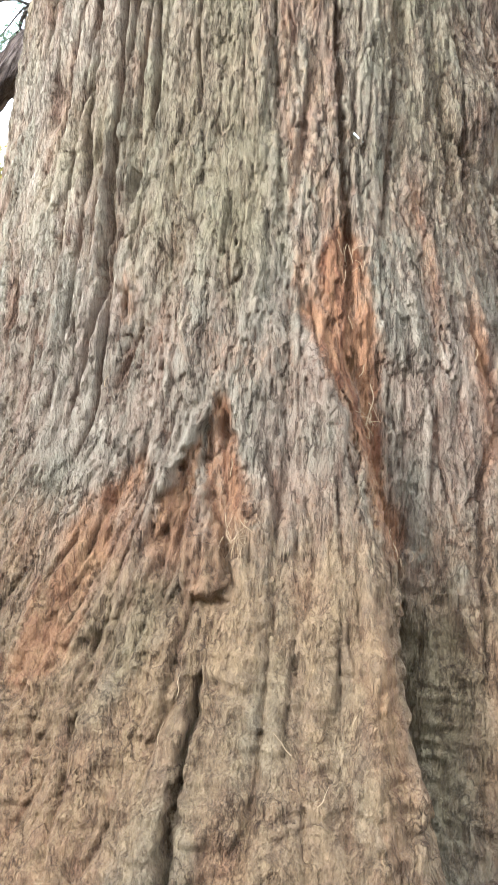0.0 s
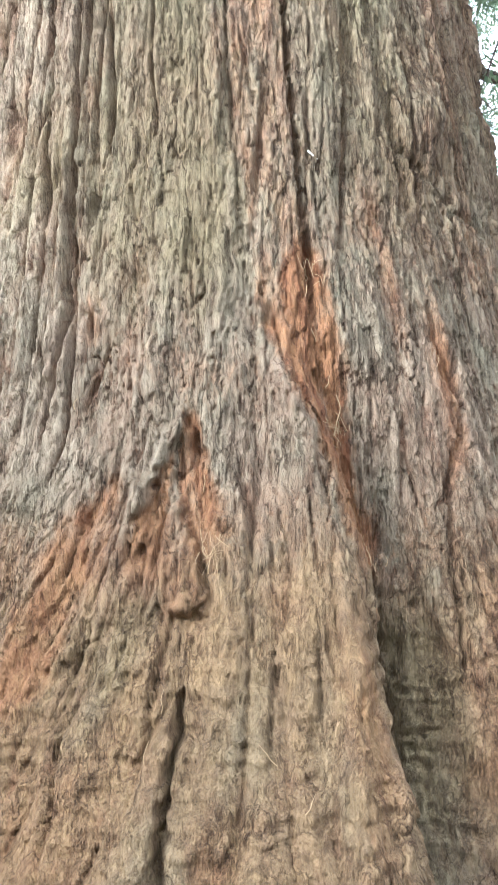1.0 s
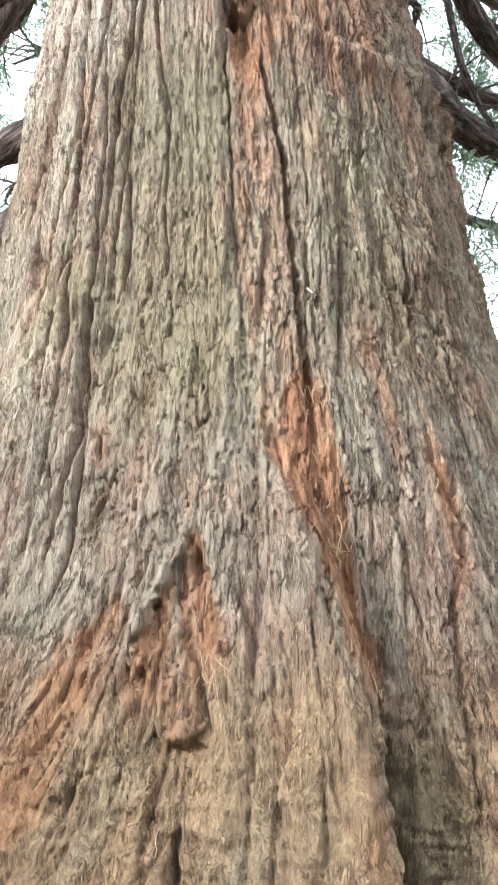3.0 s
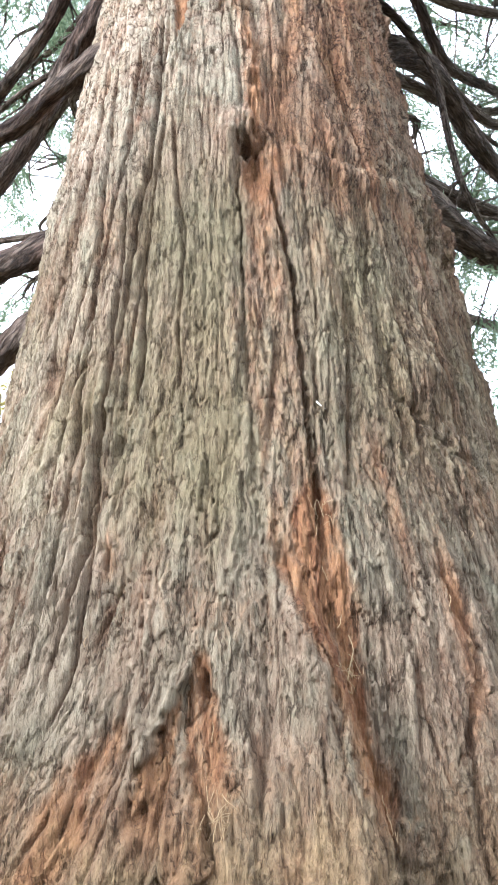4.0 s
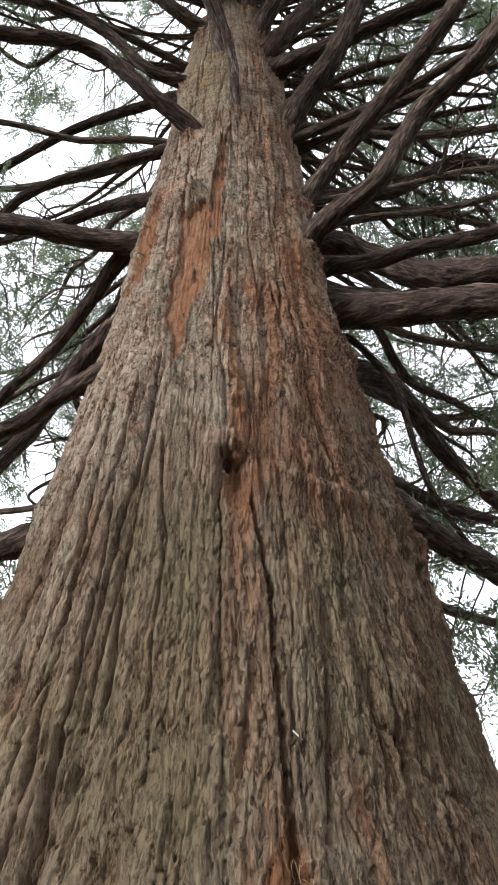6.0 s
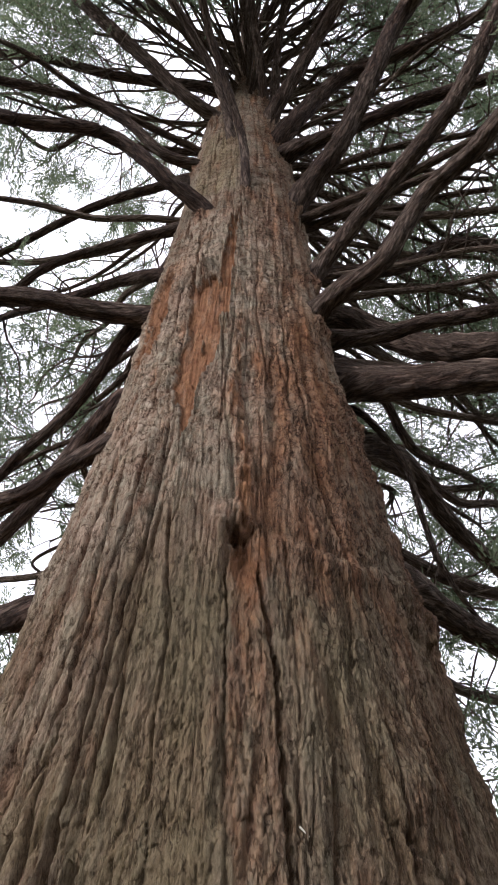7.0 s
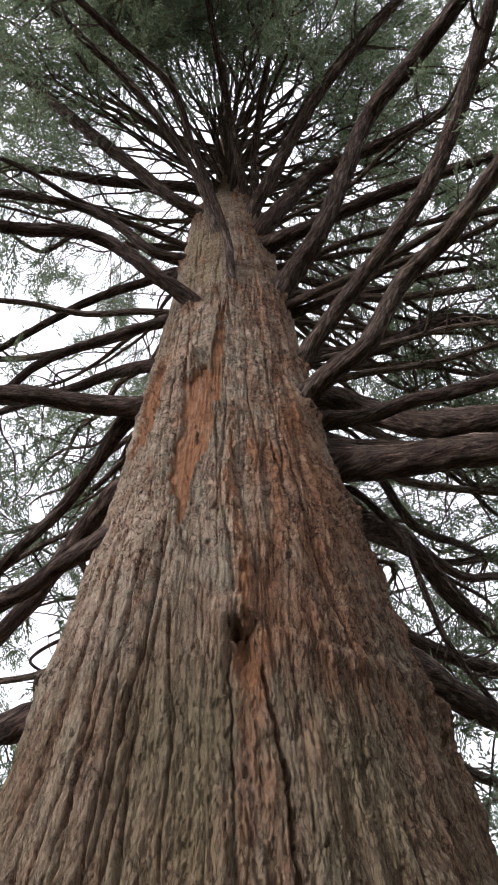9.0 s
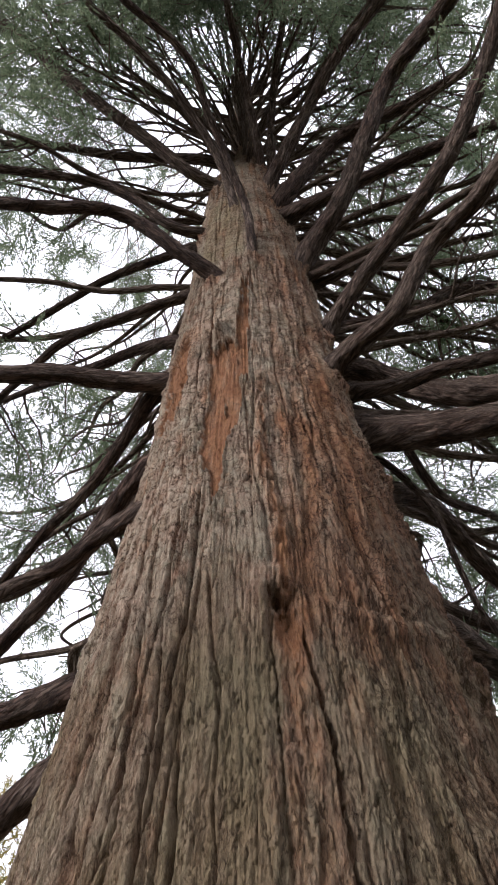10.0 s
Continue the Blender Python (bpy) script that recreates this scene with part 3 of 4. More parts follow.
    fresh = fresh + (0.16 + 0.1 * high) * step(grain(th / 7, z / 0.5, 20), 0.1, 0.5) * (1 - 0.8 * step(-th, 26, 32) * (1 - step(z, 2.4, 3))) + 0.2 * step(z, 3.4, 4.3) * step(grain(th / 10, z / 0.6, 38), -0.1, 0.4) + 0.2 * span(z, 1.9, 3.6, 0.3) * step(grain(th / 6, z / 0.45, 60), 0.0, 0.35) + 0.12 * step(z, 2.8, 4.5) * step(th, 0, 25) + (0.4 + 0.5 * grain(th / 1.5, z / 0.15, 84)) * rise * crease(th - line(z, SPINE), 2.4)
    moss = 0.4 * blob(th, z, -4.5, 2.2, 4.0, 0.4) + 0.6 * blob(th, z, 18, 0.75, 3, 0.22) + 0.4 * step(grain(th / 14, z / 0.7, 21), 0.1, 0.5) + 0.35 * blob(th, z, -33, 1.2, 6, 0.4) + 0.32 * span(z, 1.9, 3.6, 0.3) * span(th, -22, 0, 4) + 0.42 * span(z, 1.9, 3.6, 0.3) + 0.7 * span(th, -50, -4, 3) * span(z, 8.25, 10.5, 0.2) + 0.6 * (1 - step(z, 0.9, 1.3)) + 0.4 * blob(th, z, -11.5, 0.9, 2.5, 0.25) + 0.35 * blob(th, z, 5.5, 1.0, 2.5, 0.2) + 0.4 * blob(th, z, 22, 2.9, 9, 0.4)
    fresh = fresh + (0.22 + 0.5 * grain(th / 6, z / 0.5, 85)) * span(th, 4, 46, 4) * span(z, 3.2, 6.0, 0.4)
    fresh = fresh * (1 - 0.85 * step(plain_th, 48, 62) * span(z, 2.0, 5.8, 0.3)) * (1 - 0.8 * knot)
    # light put into the colour: brighter up the stem, less so on the right
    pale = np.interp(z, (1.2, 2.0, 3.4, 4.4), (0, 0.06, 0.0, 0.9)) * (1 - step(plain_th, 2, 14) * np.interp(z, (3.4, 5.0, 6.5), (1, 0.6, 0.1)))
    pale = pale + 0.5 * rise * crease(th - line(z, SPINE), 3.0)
    # the lit left flank, brightened in the colour too
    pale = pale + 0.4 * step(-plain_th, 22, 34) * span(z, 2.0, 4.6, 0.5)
    crag = np.clip(0.12 + 0.2 * left + 0.3 * step(z, 2.0, 3.2) + 0.45 * high + 0.35 * right + 0.15 * foot, 0, 1) * (1 - 0.5 * orange)
    tan = np.clip(foot * (0.75 + 0.8 * tint) * (1 - 0.5 * parted * crease(fold, 0.06)) * (1 - step(th, 12, 15)) + 0.4 * foot * step(th, 15, 22), 0, 1)
    return d, np.clip(crest, 0, 1), np.clip(fresh, 0, 1), np.clip(moss * (1 - fresh), 0, 1), np.clip(pale, 0, 1), crag, tan


TREE = tagged(new("conifer_tree"), "tall old conifer with furrowed grey-brown, rust-red bark and bare limbs", "tree")
TREE.location = (0, 3.4, 0)


def build_trunk():
    front = np.concatenate([np.arange(-84, -60, 0.4), np.arange(-60, 60, 0.22), np.arange(60, 84.01, 0.4)])
    th = np.concatenate([np.linspace(-180, -85.5, 24), front, np.linspace(85.5, 176, 24)])
    rows, z = [], -0.3
    while z < 23.5:
        rows.append(z)
        z += 0.02 if z < 0.35 else 0.006 * max(1.0, (z - 1.3) * 0.95)
    zz, tt = np.meshgrid(np.array(rows), th, indexing="ij")
    d, crest, fresh, moss, pale, crag, tan = relief(tt, zz)
    r = np.maximum(girth(zz) + d, 0.01)
    a = np.radians(tt)
    verts = np.stack([r * np.sin(a), -r * np.cos(a), zz], -1).reshape(-1, 3)
    flow = np.stack([r * np.sin(a), -r * np.cos(a), fine_height(zz)], -1).reshape(-1, 3)
    nz, nt = zz.shape
    i = np.arange(nz - 1)[:, None] * nt
    j = np.arange(nt)[None]
    k = (j + 1) % nt
    faces = np.stack([i + j, i + k, i + nt + k, i + nt + j], -1).reshape(-1, 4)
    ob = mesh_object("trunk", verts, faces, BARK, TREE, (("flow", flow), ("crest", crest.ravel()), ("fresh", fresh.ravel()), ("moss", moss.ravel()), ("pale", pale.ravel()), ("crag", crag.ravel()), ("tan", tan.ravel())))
    tagged(ob, "deeply furrowed fibrous trunk, grey on the ridges and orange where bare")


# ---- limbs, twigs and leaves ----
rng = np.random.default_rng(11)


def unit(v):
    v = np.asarray(v, float)
    return v / (np.linalg.norm(v, axis=-1, keepdims=True) + 1e-9)


def smooth_path(pts, radii, gap):
    """Even steps along a smooth curve through the points, and the radius at each."""
    p = np.asarray(pts, float)
    q = np.vstack([2 * p[0] - p[1], p, 2 * p[-1] - p[-2]])
    out, rad = [], []
    for i in range(len(p) - 1):
        n = max(2, int(np.linalg.norm(p[i + 1] - p[i]) / gap))
        t = np.arange(n)[:, None] / n
        a, b, c, e = q[i], q[i + 1], q[i + 2], q[i + 3]
        out.append(0.5 * (2 * b + (c - a) * t + (2 * a - 5 * b + 4 * c - e) * t ** 2 + (3 * b - a - 3 * c + e) * t ** 3))
        rad.append(radii[i] + (radii[i + 1] - radii[i]) * t[:, 0])
    return np.vstack([*out, p[-1:]]), np.concatenate([*rad, radii[-1:]])


def tube(path, rad, sides, knobbly, seed):
    """A round bark-covered bough: vertices, faces and the flow of its grain."""
    n = len(path)
    tan = unit(np.gradient(path, axis=0))
    ref = np.array([0.0, 0.0, 1.0]) if abs(tan[:, 2]).max() < 0.93 else np.array([1.0, 0.2, 0.0])
    x = unit(np.cross(tan, ref))
    y = np.cross(x, tan)
    along = np.concatenate([[0], np.cumsum(np.linalg.norm(np.diff(path, axis=0), axis=1))])
    a = np.arange(sides) * 2 * math.pi / sides
    aa, ss = np.meshgrid(a, along)
    lump = 1 + knobbly * (0.55 * grain(np.cos(aa) * 1.5 + seed, ss / 0.22 + np.sin(aa), seed) + 0.35 * grain(np.cos(aa * 2) * 1.7, ss / 0.35 + 1.3 * np.sin(aa * 2), seed + 1))
    ridge = np.abs(grain(aa * 2.2 + seed, ss / 0.35, seed + 2)) + 0.7 * grain(aa * 4.5, ss / 0.09, seed + 3)
    r = rad[:, None] * (lump + (0.3 * ridge if sides > 12 else 0))
    v = path[:, None] + r[..., None] * (np.cos(aa)[..., None] * x[:, None] + np.sin(aa)[..., None] * y[:, None])
    i, j = np.arange(n - 1)[:, None] * sides, np.arange(sides)[None]
    k = (j + 1) % sides
    faces = np.stack([i + j, i + k, i + sides + k, i + sides + j], -1).reshape(-1, 4)
    flow = np.stack([aa * rad[:, None] + seed % 50, ss + 0.37 * (seed % 91), 0 * ss], -1)
    return v.reshape(-1, 3), faces, flow.reshape(-1, 3)


def spray_shape():
    """A leafy spray 1 long, hanging along x: tufts of short scale-leaf cords on both sides, as triangles."""
    r = np.random.default_rng(5)
    tris = []

    def cord(p, d, length, w):
        side = unit(np.cross(d, unit(r.normal(size=3))))
        tris.append((p + side * w, p + d * length, p - side * w * 0.7))

    for i in range(9):
        p = np.array([0.04 + i * 0.11, 0, -0.03 * i * i * 0.11])
        d = unit(np.array([0.8, (0.75 if i % 2 else -0.75) * (1 - 0.06 * i), -0.35]) + r.normal(size=3) * 0.2)
        for k in range(6):
            q = p + d * (0.03 + 0.055 * k) * r.uniform(0.8, 1.2)
            cord(q + r.normal(size=3) * 0.015, unit(d + np.array([0.25, 0, -0.2]) + r.normal(size=3) * 0.42), r.uniform(0.10, 0.21), 0.033)
    return np.array(tris)


SPRAY = spray_shape()


def leaf_mesh(name, places, ways, sizes, parent, material=NEEDLES):
    """Leafy sprays at many places, joined into one mesh."""
    x = unit(ways)
    y = unit(np.cross(x, unit(rng.normal(size=x.shape))))
    m = np.stack([x, y, np.cross(x, y)], 1) * np.asarray(sizes)[:, None, None]
    v = np.einsum("tcj,njk->ntck", SPRAY, m) + np.asarray(places)[:, None, None]
    v = v.reshape(-1, 3)
    ob = mesh_object(name, v, np.arange(len(v)).reshape(-1, 3), material, parent, smooth=False)
    return tagged(ob, "fine dull green hanging scale-leaf sprays", kind="stuff")


def polar(p):
    a = radians(p[0])
    return np.array([p[1] * math.sin(a), -p[1] * math.cos(a), p[2]])


count = 0


def bough(pts, radii, sides, gap, knobbly, twigs, leaves, start=0.5):
    """One limb with its twigs and leaf sprays."""
    global count
    count += 1
    path, rad = smooth_path(pts, radii, gap)
    rad = rad * (1 + 0.4 * np.exp(-np.arange(len(rad)) * gap / 0.12))
    v, f, fl = tube(path, rad, sides, knobbly, 40 + count * 3)
    # free limbs take the paler twig bark: light put into their colour
    ob = mesh_object("branch", v, f, LIMB if sides > 12 else TWIG_LIT_LIMB, TREE, (("flow", fl),))
    n = len(path)
    parts, places, ways, sizes, base = [], [], [], [], 0
    tan = unit(np.gradient(path, axis=0))
    for _ in range(twigs):
        u = rng.uniform(start, 1.0)
        i = min(n - 1, int(u * n))
        out = tan[i]
        side = unit(np.cross(out, (0, 0, 1))) * rng.choice((-1, 1))
        d = unit(0.55 * out + rng.uniform(0.3, 1.0) * side + np.array([0, 0, rng.uniform(-0.6, 0.35)]))
        length = rng.uniform(0.6, 1.6) * (1.15 - 0.4 * u)
        q = [path[i]]
        for k in range(5):
            d = unit(d + rng.normal(size=3) * 0.24 + np.array([0, 0, -0.10]))
            q.append(q[-1] + d * length / 5)
        r0 = min(rad[i] * 0.6, rng.uniform(0.009, 0.024))
        tp, tr = smooth_path(q, np.linspace(r0, 0.004, 6), 0.16)
        tv, tf, tfl = tube(tp, tr, 4, 0.1, 7)
        parts.append((tv, tf + base, tfl))
        base += len(tv)
        for _k in range(leaves if u > 0.35 else 0):
            j = int(rng.uniform(0.4, 1.0) * (len(tp) - 1))
            places.append(tp[j])
            e = unit(tp[min(j + 1, len(tp) - 1)] - tp[max(j - 1, 0)])
            ways.append(unit(e + rng.normal(size=3) * 0.55 + np.array([0, 0, -0.45])))
            sizes.append(rng.uniform(0.24, 0.48))
    if parts:
        tw = mesh_object("twiggery", np.vstack([p[0] for p in parts]), np.vstack([p[1] for p in parts]), TWIG_LIT_LIMB, ob, (("flow", np.vstack([p[2] for p in parts])),))
        tagged(tw, "thin crooked grey-brown side twigs", kind="stuff")
    if places:
        leaf_mesh("foliage", places, ways, sizes, ob)
    return ob


def limb(r0, r1, *stations, twigs=16, leaves=7, reach=3.2):
    """A limb that starts inside the trunk, passes its stations (bearing, distance from the axis, height) and goes on outwards."""
    p = [polar(s) for s in stations]
    r0, r1 = r0 * 0.84, r1 * 0.8
    flat = math.hypot(p[0][0], p[0][1])
    drop = 0.10 + 2.2 * r0 if p[1][2] > p[0][2] + 0.08 else -0.02
    inner = min(0.82 * flat, girth(np.array([p[0][2] - drop]))[0] - 1.2 * r0 - 0.06) / flat
    root = p[0] * np.array([inner, inner, 1]) + np.array([0, 0, -drop])
    way = unit(p[-1] - p[-2])
    way[2] = np.clip(way[2], -0.3, 0.35)
    tail = []
    last = p[-1]
    for k in range(3):
        way = unit(way + np.array([0, 0, 0.07]) + rng.normal(size=3) * 0.1)
        last = last + way * reach / 3
        tail.append(last)
    radii = np.concatenate([[r0 * 1.1], [r0 * 1.15], np.linspace(r0, r1, len(p))[1:], r1 * np.array([0.8, 0.55, 0.22])])
    return bough([root, *p, *tail], radii, 22, 0.04, 0.07, twigs, leaves)


def wild_limb(bearing, height, length, r0, lift, sag, twigs, leaves, start=0.45):
    """A limb at a free place: out from the trunk, sagging, its end turned up."""
    a = radians(bearing)
    out = np.array([math.sin(a), -math.cos(a), 0])
    side = np.array([math.cos(a), math.sin(a), 0])
    bend = rng.normal() * 0.25
    g = girth(np.array([height]))[0]
    pts, n = [], 8
    for i in range(n + 1):
        u = i / n
        d = g * 0.5 + (length + g * 0.5) * u
        pts.append(out * d + side * (bend * u * u * length * 0.5 + rng.normal() * 0.045 * length * u) + np.array([0, 0, height + length * (lift * u - sag * math.sin(u * math.pi) + 0.12 * u ** 3 + rng.normal() * 0.03 * u)]))
    return bough(pts, r0 * np.linspace(1, 0.15, n + 1) ** 0.8, 8, 0.13, 0.14, twigs, leaves, start)


def build_limbs():
    limb(0.087, 0.075, (-28, 0.72, 7.93), (-41, 1.14, 8.18), (-48, 1.50, 8.51), (-53, 1.88, 8.61), (-58, 2.37, 8.37), (-62, 2.75, 8.42))
    limb(0.074, 0.061, (-60, 0.68, 9.85), (-63, 1.07, 9.80), (-65, 1.62, 10.28), (-67, 2.21, 10.43), (-68, 3.07, 10.01))
    limb(0.094, 0.113, (-45, 0.56, 11.35), (-53, 1.04, 11.52), (-57, 1.67, 12.05), (-60, 2.44, 12.80), (-62, 3.40, 13.84), (-65, 4.67, 15.93))
    limb(0.090, 0.072, (-62, 0.63, 13.03), (-70, 1.41, 12.61), (-74, 2.08, 12.51), (-77, 2.98, 12.77), (-80, 3.86, 13.01))
    limb(0.065, 0.052, (-78, 0.70, 8.56), (-88, 1.28, 8.41), (-94, 2.03, 8.20), (-98, 2.42, 7.97))
    limb(0.076, 0.057, (-82, 0.69, 10.00), (-94, 1.19, 10.10), (-100, 2.00, 10.05), (-105, 3.03, 9.83))
    limb(0.068, 0.063, (-75, 0.72, 7.51), (-91, 1.16, 7.74), (-100, 1.72, 7.87))
    limb(0.097, 0.097, (-75, 0.80, 6.73), (-79, 1.30, 6.76), (-80, 1.82, 6.81), (-82, 2.28, 6.82))
    limb(0.073, 0.051, (-85, 0.92, 6.75), (-99, 1.22, 6.46), (-107, 1.57, 6.15), (-113, 2.11, 5.97), (-118, 2.72, 5.78))
    limb(0.091, 0.072, (-85, 0.88, 5.74), (-99, 1.20, 5.58), (-106, 1.61, 5.07), (-112, 2.18, 4.79))
    limb(0.073, 0.065, (-62, 0.88, 4.92), (-79, 1.13, 4.90), (-88, 1.39, 4.80), (-95, 1.85, 4.75))
    limb(0.092, 0.090, (-76, 1.09, 3.72), (-85, 1.33, 3.74), (-91, 1.60, 3.74), twigs=7, leaves=4)
    limb(0.096, 0.090, (-84, 1.10, 3.36), (-90, 1.36, 3.23), (-95, 1.64, 3.08), twigs=6, leaves=4)
    limb(0.05, 0.052, (2, 0.71, 8.40), (-1, 0.87, 9.20), (-9, 1.23, 9.70), (-14, 1.72, 10.10), (-16, 2.29, 10.40), (-25, 3.00, 10.60))
    limb(0.059, 0.060, (-14, 0.64, 10.00), (-18, 0.93, 10.60), (-24, 1.44, 11.10), (-31, 2.37, 11.50), (-36, 3.25, 11.70))
    limb(0.064, 0.060, (31, 0.52, 12.00), (5, 1.20, 12.80), (-1, 1.74, 13.20), (-4, 2.40, 13.50))
    limb(0.073, 0.051, (44, 0.58, 12.10), (25, 1.08, 13.00), (19, 1.77, 13.50), (17, 2.44, 13.80))
    limb(0.102, 0.085, (34, 0.79, 11.30), (36, 1.50, 11.90), (36, 2.19, 12.30), (38, 2.77, 12.60))
    limb(0.120, 0.113, (45, 0.79, 10.64), (52, 1.26, 11.30), (55, 1.71, 11.60))
    limb(0.114, 0.083, (52, 0.71, 10.15), (57, 1.20, 10.10), (60, 2.08, 10.04), (62, 2.75, 10.00))
    limb(0.125, 0.115, (52, 0.78, 8.74), (48, 1.37, 9.13), (45, 1.99, 9.96), (44, 2.59, 10.80), (42, 3.39, 10.64))
    limb(0.086, 0.093, (56, 0.86, 7.21), (51, 1.31, 7.44), (48, 1.90, 7.68), (46, 2.48, 7.93), (44, 2.96, 8.33), (42, 3.36, 8.66))
    limb(0.093, 0.081, (47, 0.82, 6.33), (45, 1.17, 6.32), (45, 1.52, 6.32), (44, 1.97, 6.68), (44, 2.44, 6.76), (43, 2.67, 6.81))
    limb(0.076, 0.067, (66, 0.89, 6.28), (68, 1.21, 6.21), (69, 1.59, 6.26), (70, 2.03, 6.24))
    limb(0.155, 0.145, (74, 0.89, 5.86), (73, 1.26, 5.72), (72, 1.58, 5.63), (72, 1.95, 5.55))
    limb(0.112, 0.156, (92, 1.04, 7.22), (87, 1.56, 6.67), (84, 2.08, 6.45))
    limb(0.072, 0.102, (85, 0.90, 7.86), (89, 1.66, 8.12), (90, 2.31, 8.72), (92, 2.90, 8.99))
    limb(0.095, 0.085, (100, 1.05, 5.63), (108, 1.51, 5.73), (114, 1.93, 5.52), (116, 2.19, 5.37), (120, 2.86, 5.32), twigs=8, leaves=4)
    limb(0.03, 0.025, (90, 1.0, 5.80), (95, 1.31, 5.38), (98, 1.40, 4.89), (100, 1.49, 4.50), reach=1.4)
    limb(0.06, 0.05, (118, 1.2, 7.2), (120, 1.73, 7.11), (124, 2.26, 6.70), (126, 3.17, 6.99), twigs=10, leaves=5)
    limb(0.10, 0.105, (85, 1.06, 4.13), (96, 1.33, 4.09), (103, 1.64, 4.08), (108, 1.99, 4.11), twigs=7, leaves=4)
    # the boughs all round and up the stem
    for i in range(135):
        u = (i + rng.random()) / 135
        height = 5.6 + 13.5 * u ** 0.9
        bearing = (i * 137.5 + rng.uniform(-25, 25)) % 360
        bearing = bearing if bearing < 180 else bearing - 360
        if abs(bearing) < 62 and height < 11.5:
            bearing += 115 if bearing > 0 else -115
        if abs(bearing) < 45 and 11.5 <= height < 17:
            bearing += 60 if bearing > 0 else -60
        if -128 < bearing < -50 and height < 8.5:
            bearing = -140 - 35 * rng.random()
        if 58 < bearing < 150 and height < 10 and i % 2:
            continue
        if height > 11 and i % 3 == 0:
            continue
        far = abs(bearing) > 110
        wild_limb(bearing, height, rng.uniform(3.8, 6.2) * (1.15 - 0.45 * u), rng.uniform(0.035, 0.075) * (1.1 - 0.4 * u) * (0.65 if height > 11 else 1), rng.uniform(-0.02, 0.3), rng.uniform(0.0, 0.14), 8 if bearing < -100 and height < 9 else 15 if far else 13, 3 if bearing < -55 and height < 10 else 6, 0.2 if height > 11 else 0.42)
    # the thick side of the crown
    for i in range(26):
        wild_limb(rng.uniform(48, 150), rng.uniform(7, 17), rng.uniform(4.5, 6.5), rng.uniform(0.03, 0.06), rng.uniform(0.0, 0.25), rng.uniform(0.0, 0.1), 20, 5, 0.2)
    for i in range(9):
        wild_limb(rng.uniform(-125, -38), rng.uniform(10, 17), rng.uniform(4.5, 6.5), rng.uniform(0.03, 0.055), rng.uniform(0.0, 0.25), rng.uniform(0.0, 0.1), 13, 6, 0.4)
    for i in range(12):
        wild_limb(rng.uniform(32, 95), rng.uniform(12.5, 18.5), rng.uniform(3.0, 4.8), rng.uniform(0.03, 0.05), rng.uniform(0.1, 0.35), rng.uniform(0.0, 0.1), 16, 4, 0.2)
    for i in range(2):
        wild_limb(rng.uniform(-158, -112), 6.8 + 1.6 * i, rng.uniform(4.0, 5.5), rng.uniform(0.025, 0.045), rng.uniform(-0.1, 0.1), rng.uniform(0.0, 0.08), 9, 4, 0.25)
    for i in range(12):
        wild_limb(rng.uniform(-60, 70), rng.uniform(13.5, 19), rng.uniform(3.4, 4.8), rng.uniform(0.025, 0.04), rng.uniform(0.1, 0.35), rng.uniform(0.0, 0.1), 15, 8, 0.4)
    wild_limb(128, 6.6, 4.4, 0.035, -0.05, 0.04, 8, 4, 0.3)
    for i in range(19):
        wild_limb(rng.uniform(-55, 20), rng.uniform(12.5, 17.5), rng.uniform(3.0, 4.2), rng.uniform(0.025, 0.04), rng.uniform(0.1, 0.35), rng.uniform(0.0, 0.1), 15, 8, 0.35)
    for bearing, height in ((24, 13.4), (38, 14.6), (52, 15.8), (64, 16.6), (16, 15.2)):
        wild_limb(bearing, height, 4.4, 0.035, 0.2, 0.05, 15, 8, 0.3)
    # drooping lower boughs behind the stem
    for bearing, height, length, lift in ((108, 5.0, 4.2, -0.22), (128, 4.6, 4.6, -0.12), (146, 5.4, 5.0, -0.1), (118, 6.2, 4.8, -0.05), (-150, 6.0, 5.0, 0.0), (160, 4.2, 5.0, 0.0)):
        wild_limb(bearing, height, length, 0.06, lift, 0.05, 12 if bearing > 0 else 14, 4 if bearing > 0 else 5)
    # leafy shoots round the leader
    for i in range(8):
        wild_limb(rng.uniform(-35, 30), rng.uniform(14, 18), rng.uniform(2.4, 3.4), rng.uniform(0.02, 0.032), rng.uniform(0.2, 0.4), rng.uniform(0.0, 0.08), 14, 7, 0.2)
    for i in range(2):
        wild_limb(rng.uniform(-150, -105), rng.uniform(8, 11), rng.uniform(4.5, 5.5), rng.uniform(0.025, 0.04), rng.uniform(0.0, 0.2), rng.uniform(0.0, 0.08), 12, 6, 0.35)


# ---- ground and the far trees ----
def build_ground():
    n = 60
    r = np.concatenate([[0.0], np.geomspace(1.5, 2500, 40)])
    a = np.arange(n) * 2 * math.pi / n
    rr, aa = np.meshgrid(r, a, indexing="ij")
    x, y = rr * np.sin(aa), 3.4 + rr * np.cos(aa)
    z = 0.12 * grain(x / 6, y / 6, 30) * np.clip(rr / 6, 0, 1) + 0.03 * grain(x / 1.1, y / 1.1, 31)
    i, j = np.arange(len(r) - 1)[:, None] * n, np.arange(n)[None]
    k = (j + 1) % n
    faces = np.stack([i + j, i + n + j, i + n + k, i + k], -1).reshape(-1, 4)
    ob = mesh_object("ground", np.stack([x, y, z], -1).reshape(-1, 3), faces, GROUND)
    tagged(ob, "brown leaf litter and sparse grass under the trees", "ground", kind="structure")


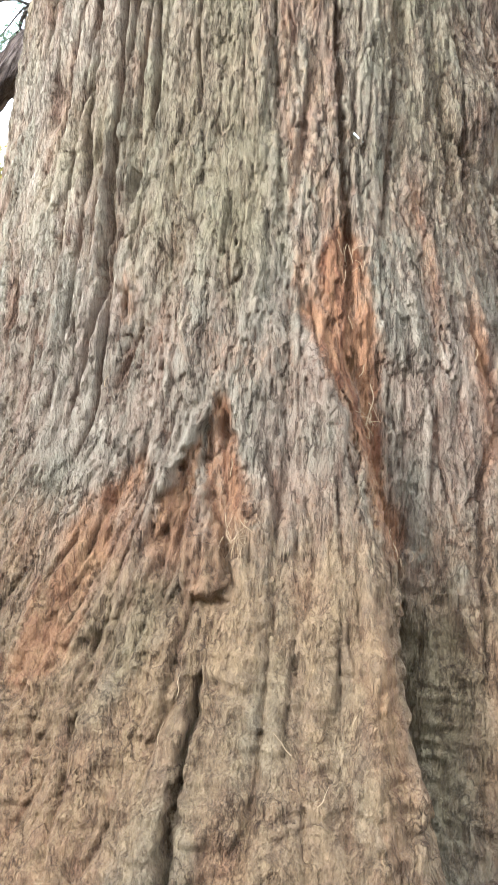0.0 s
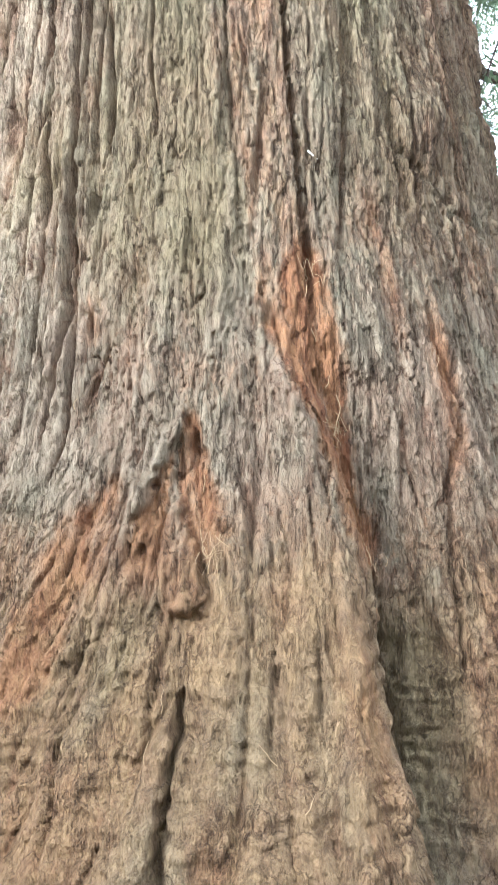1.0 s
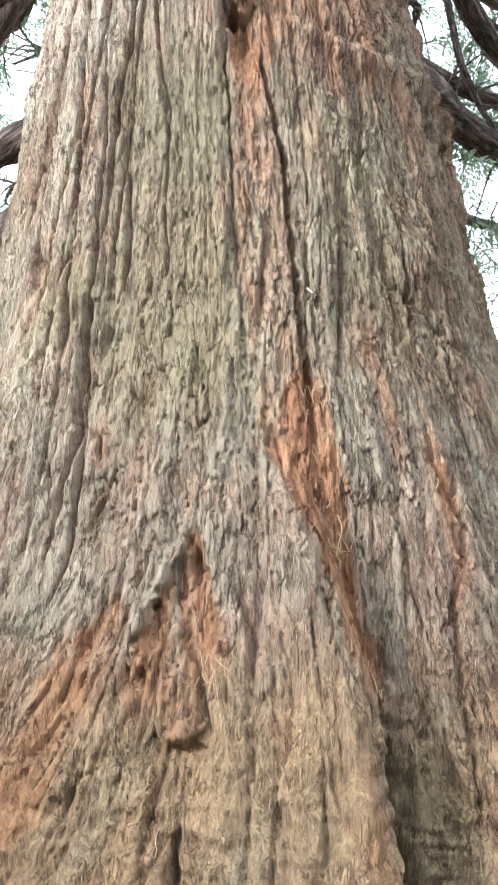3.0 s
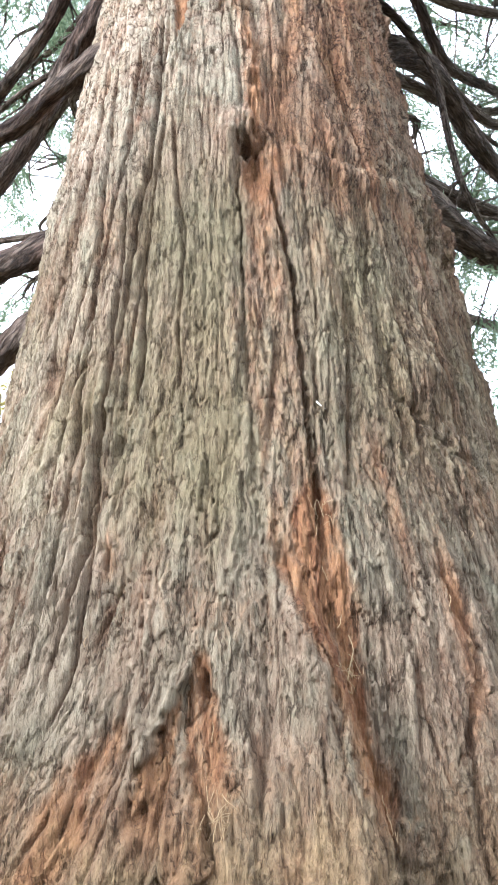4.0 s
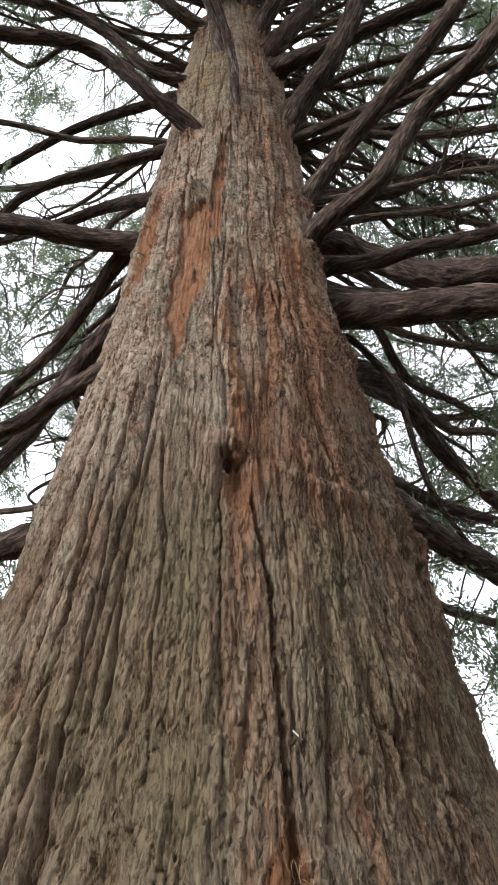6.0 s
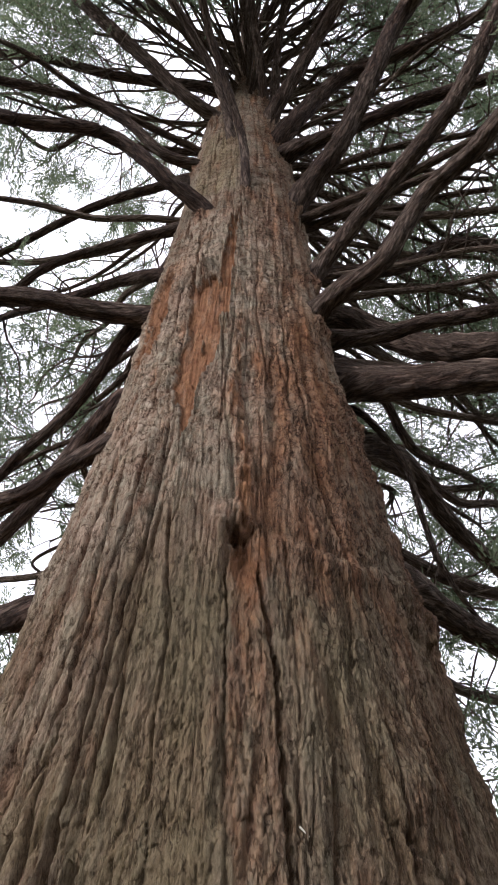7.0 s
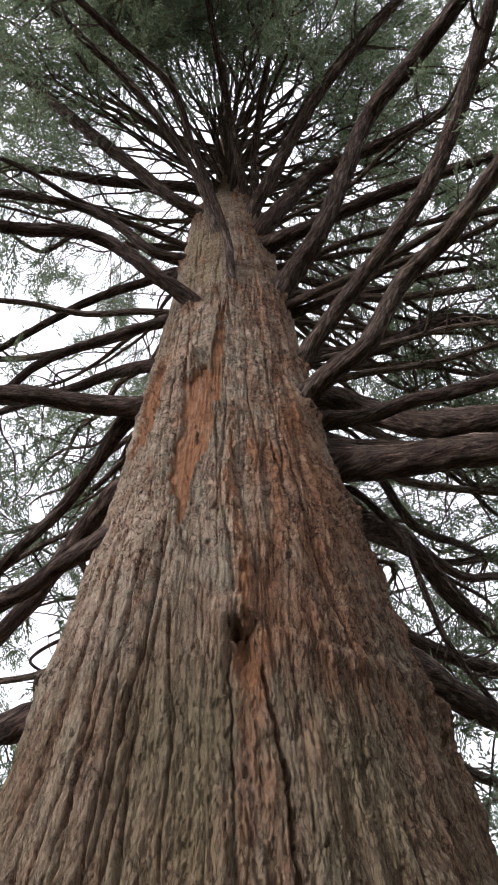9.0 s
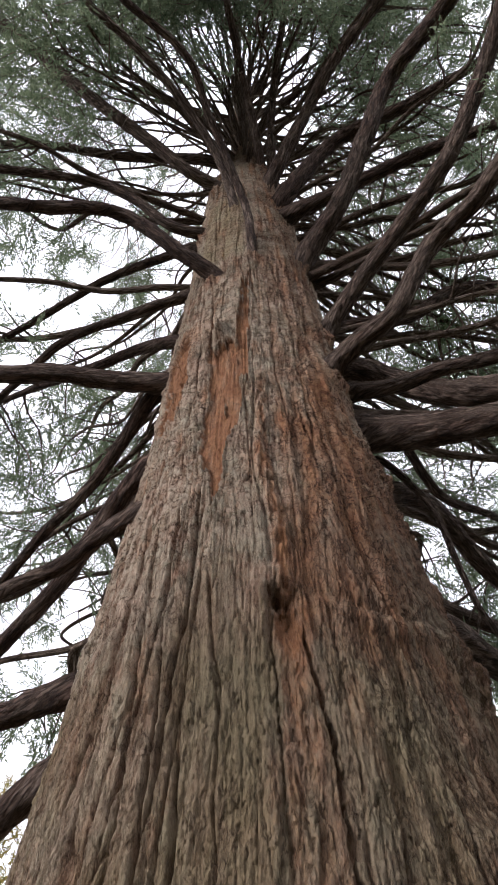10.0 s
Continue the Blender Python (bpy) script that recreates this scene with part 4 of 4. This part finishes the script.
def build_low_light_block():
    """An unseen, added wall of leaves behind the viewer that blocks low light: lumpy, with an uneven top."""
    a = np.radians(np.arange(-118, 118.1, 1.5))
    h = np.linspace(0, 1, 26)
    aa, hh = np.meshgrid(a, h, indexing="ij")
    s = aa * 13
    top = 5.6 + 1.6 * grain(s / 3.1, s * 0, 80) + 0.8 * grain(s / 1.1, s * 0, 81)
    r = 13 + 1.2 * hh ** 2 + 1.0 * grain(s / 2.2, hh * 3.0, 82) + 0.5 * grain(s / 0.9, hh * 7, 83)
    z = top * np.sin(hh * math.pi / 2 * 1.05) - 0.1
    front = np.stack([r * np.sin(aa), 3.4 - r * np.cos(aa), z], -1)
    back = front + np.stack([1.6 * np.sin(aa), -1.6 * np.cos(aa), 0 * aa], -1)
    grid = np.concatenate([front, back[:, ::-1]], 1)
    n, m = grid.shape[:2]
    i, j = np.arange(n - 1)[:, None] * m, np.arange(m)[None]
    k = (j + 1) % m
    faces = np.stack([i + j, i + k, i + m + k, i + m + j], -1).reshape(-1, 4)
    ob = mesh_object("low_light_block", grid.reshape(-1, 3), faces, NEEDLES)
    tagged(ob, "unseen dark green wall of leaves added to block low light", "hedge", kind="structure")


def far_tree(x, y, tall, spread, material, label):
    """A broadleaf tree far off: trunk, boughs and a ragged crown of leaf sprays."""
    tree = tagged(new("broadleaf_tree"), label, "tree", "far trees")
    tree.location = (x, y, 0)
    p, r = smooth_path([(0, 0, -0.2), (0.1, 0, tall * 0.3), (0.3, 0.1, tall * 0.6), (0.2, 0.2, tall * 0.92)], np.array([0.3, 0.24, 0.15, 0.03]), 0.4)
    v, f, fl = tube(p, r, 10, 0.12, 900)
    mesh_object("trunk", v, f, LIMB, tree, (("flow", fl),))
    places, ways = [], []
    for i in range(26):
        h = tall * rng.uniform(0.25, 0.9)
        a = i * 2.4
        length = spread * (1.05 - 0.55 * h / tall) * rng.uniform(0.7, 1.1)
        out = np.array([math.cos(a), math.sin(a), 0.45])
        q = [np.array([0.2, 0.1, h]) + out * length * u + rng.normal(size=3) * 0.15 * u for u in (0, 0.35, 0.7, 1)]
        bp, br = smooth_path(q, np.array([0.07, 0.05, 0.03, 0.01]), 0.3)
        v, f, fl = tube(bp, br, 5, 0.1, 950)
        mesh_object("bough", v, f, LIMB, tree, (("flow", fl),))
        for _ in range(22):
            places.append(bp[int(rng.uniform(0.2, 1) * (len(bp) - 1))] + rng.normal(size=3) * 0.45)
            ways.append(rng.normal(size=3))
    leaf_mesh("crown", places, ways, rng.uniform(0.5, 0.9, len(places)), tree, material)["label"] = "sparse yellow-green autumn leaves"


# ---- dry twigs caught in the bark ----
def caught_twig(points, radius, material, label):
    """A bent dry twig that lies on the bark; points are (bearing, height, lift off the bark)."""
    rests = [relief(np.array([[float(b)]]), np.array([[float(h)]]))[0][0, 0] for b, h, _ in points]
    d = max(rests)
    pts = [polar((b, girth(np.array([h]))[0] + d + lift, h)) + np.array([0, 3.4, 0]) for b, h, lift in points]
    p, r = smooth_path(pts, radius * np.linspace(1, 0.5, len(pts)), 0.012)
    v, f, _ = tube(p, r, 6, 0.15, 77)
    return tagged(mesh_object("dry_twig", v, f, material), label, "twig", "dry twigs on the bark")


build_ground()
# unseen leafy wall, added to keep low sky light off the stem's foot
build_low_light_block()
build_trunk()
build_limbs()
far_tree(-9.2, 22.5, 12.2, 4.4, AUTUMN, "broadleaf tree with sparse yellow-green autumn leaves")
far_tree(-17.5, 34, 12, 4.6, AUTUMN, "broadleaf tree with thin yellowing autumn crown")
caught_twig(((10.7, 2.40, 0.004), (12.0, 2.372, 0.004)), 0.0035, PALE, "short bleached white twig stuck in a bark furrow")
for b, h, size, lean in ((-3.2, 1.21, 0.07, 2.0), (-2.5, 1.23, 0.06, -2.5), (-3.6, 1.17, 0.08, 0.4), (-7.4, 0.86, 0.10, 0.5), (-8.4, 0.76, 0.09, 0.6), (14.2, 1.16, 0.06, -0.6),
                          (12.0, 1.17, 0.07, -0.5), (0.9, 0.76, 0.08, -2.2), (16.2, 1.13, 0.05, 0.3), (25.0, 1.72, 0.07, 0.3), (6.5, 0.80, 0.06, 0.8), (3.8, 0.66, 0.07, 1.4),
                          (-4.2, 1.38, 0.09, 0.3), (34.6, 1.96, 0.06, 0.3), (9.2, 2.02, 0.08, -0.4), (8.4, 1.93, 0.07, 0.7), (9.0, 1.80, 0.08, -0.9), (10.5, 1.66, 0.07, 1.5), (-19.6, 1.62, 0.06, 0.5)):
    bend = rng.normal(size=3) * 0.12
    caught_twig(((b - lean * 0.3, h - size * 0.28, 0.006), (b - lean * 0.1 + bend[0], h - size * 0.1, 0.016), (b + bend[1], h + size * 0.06, 0.018), (b + lean * 0.2 + bend[2], h + size * 0.25, 0.008)), 0.0014, STRAW, "thin straw-coloured dry needle twig caught in the bark")
caught_twig(((10.6, 1.50, 0.008), (11.0, 1.54, 0.02), (11.6, 1.58, 0.02), (11.4, 1.62, 0.012)), 0.002, STRAW, "curled straw-coloured dry twig hanging on the bark")
for b, h, count_here in ((-3.5, 1.20, 14), (11.4, 1.52, 9), (9.3, 2.02, 8), (13.0, 1.17, 5)):
    for _ in range(count_here):
        c, e = b + rng.normal() * 0.9, h + rng.normal() * 0.03
        dx, dz = rng.normal() * 0.45, rng.normal() * 0.018
        caught_twig(((c - dx, e - dz, 0.006), (c - 0.4 * dx + rng.normal() * 0.25, e + rng.normal() * 0.012, 0.012), (c + rng.normal() * 0.25, e + rng.normal() * 0.012, 0.014), (c + dx, e + dz, 0.006)), 0.0010, STRAW, "short dry straw-coloured fibre in a tangle on torn bark")
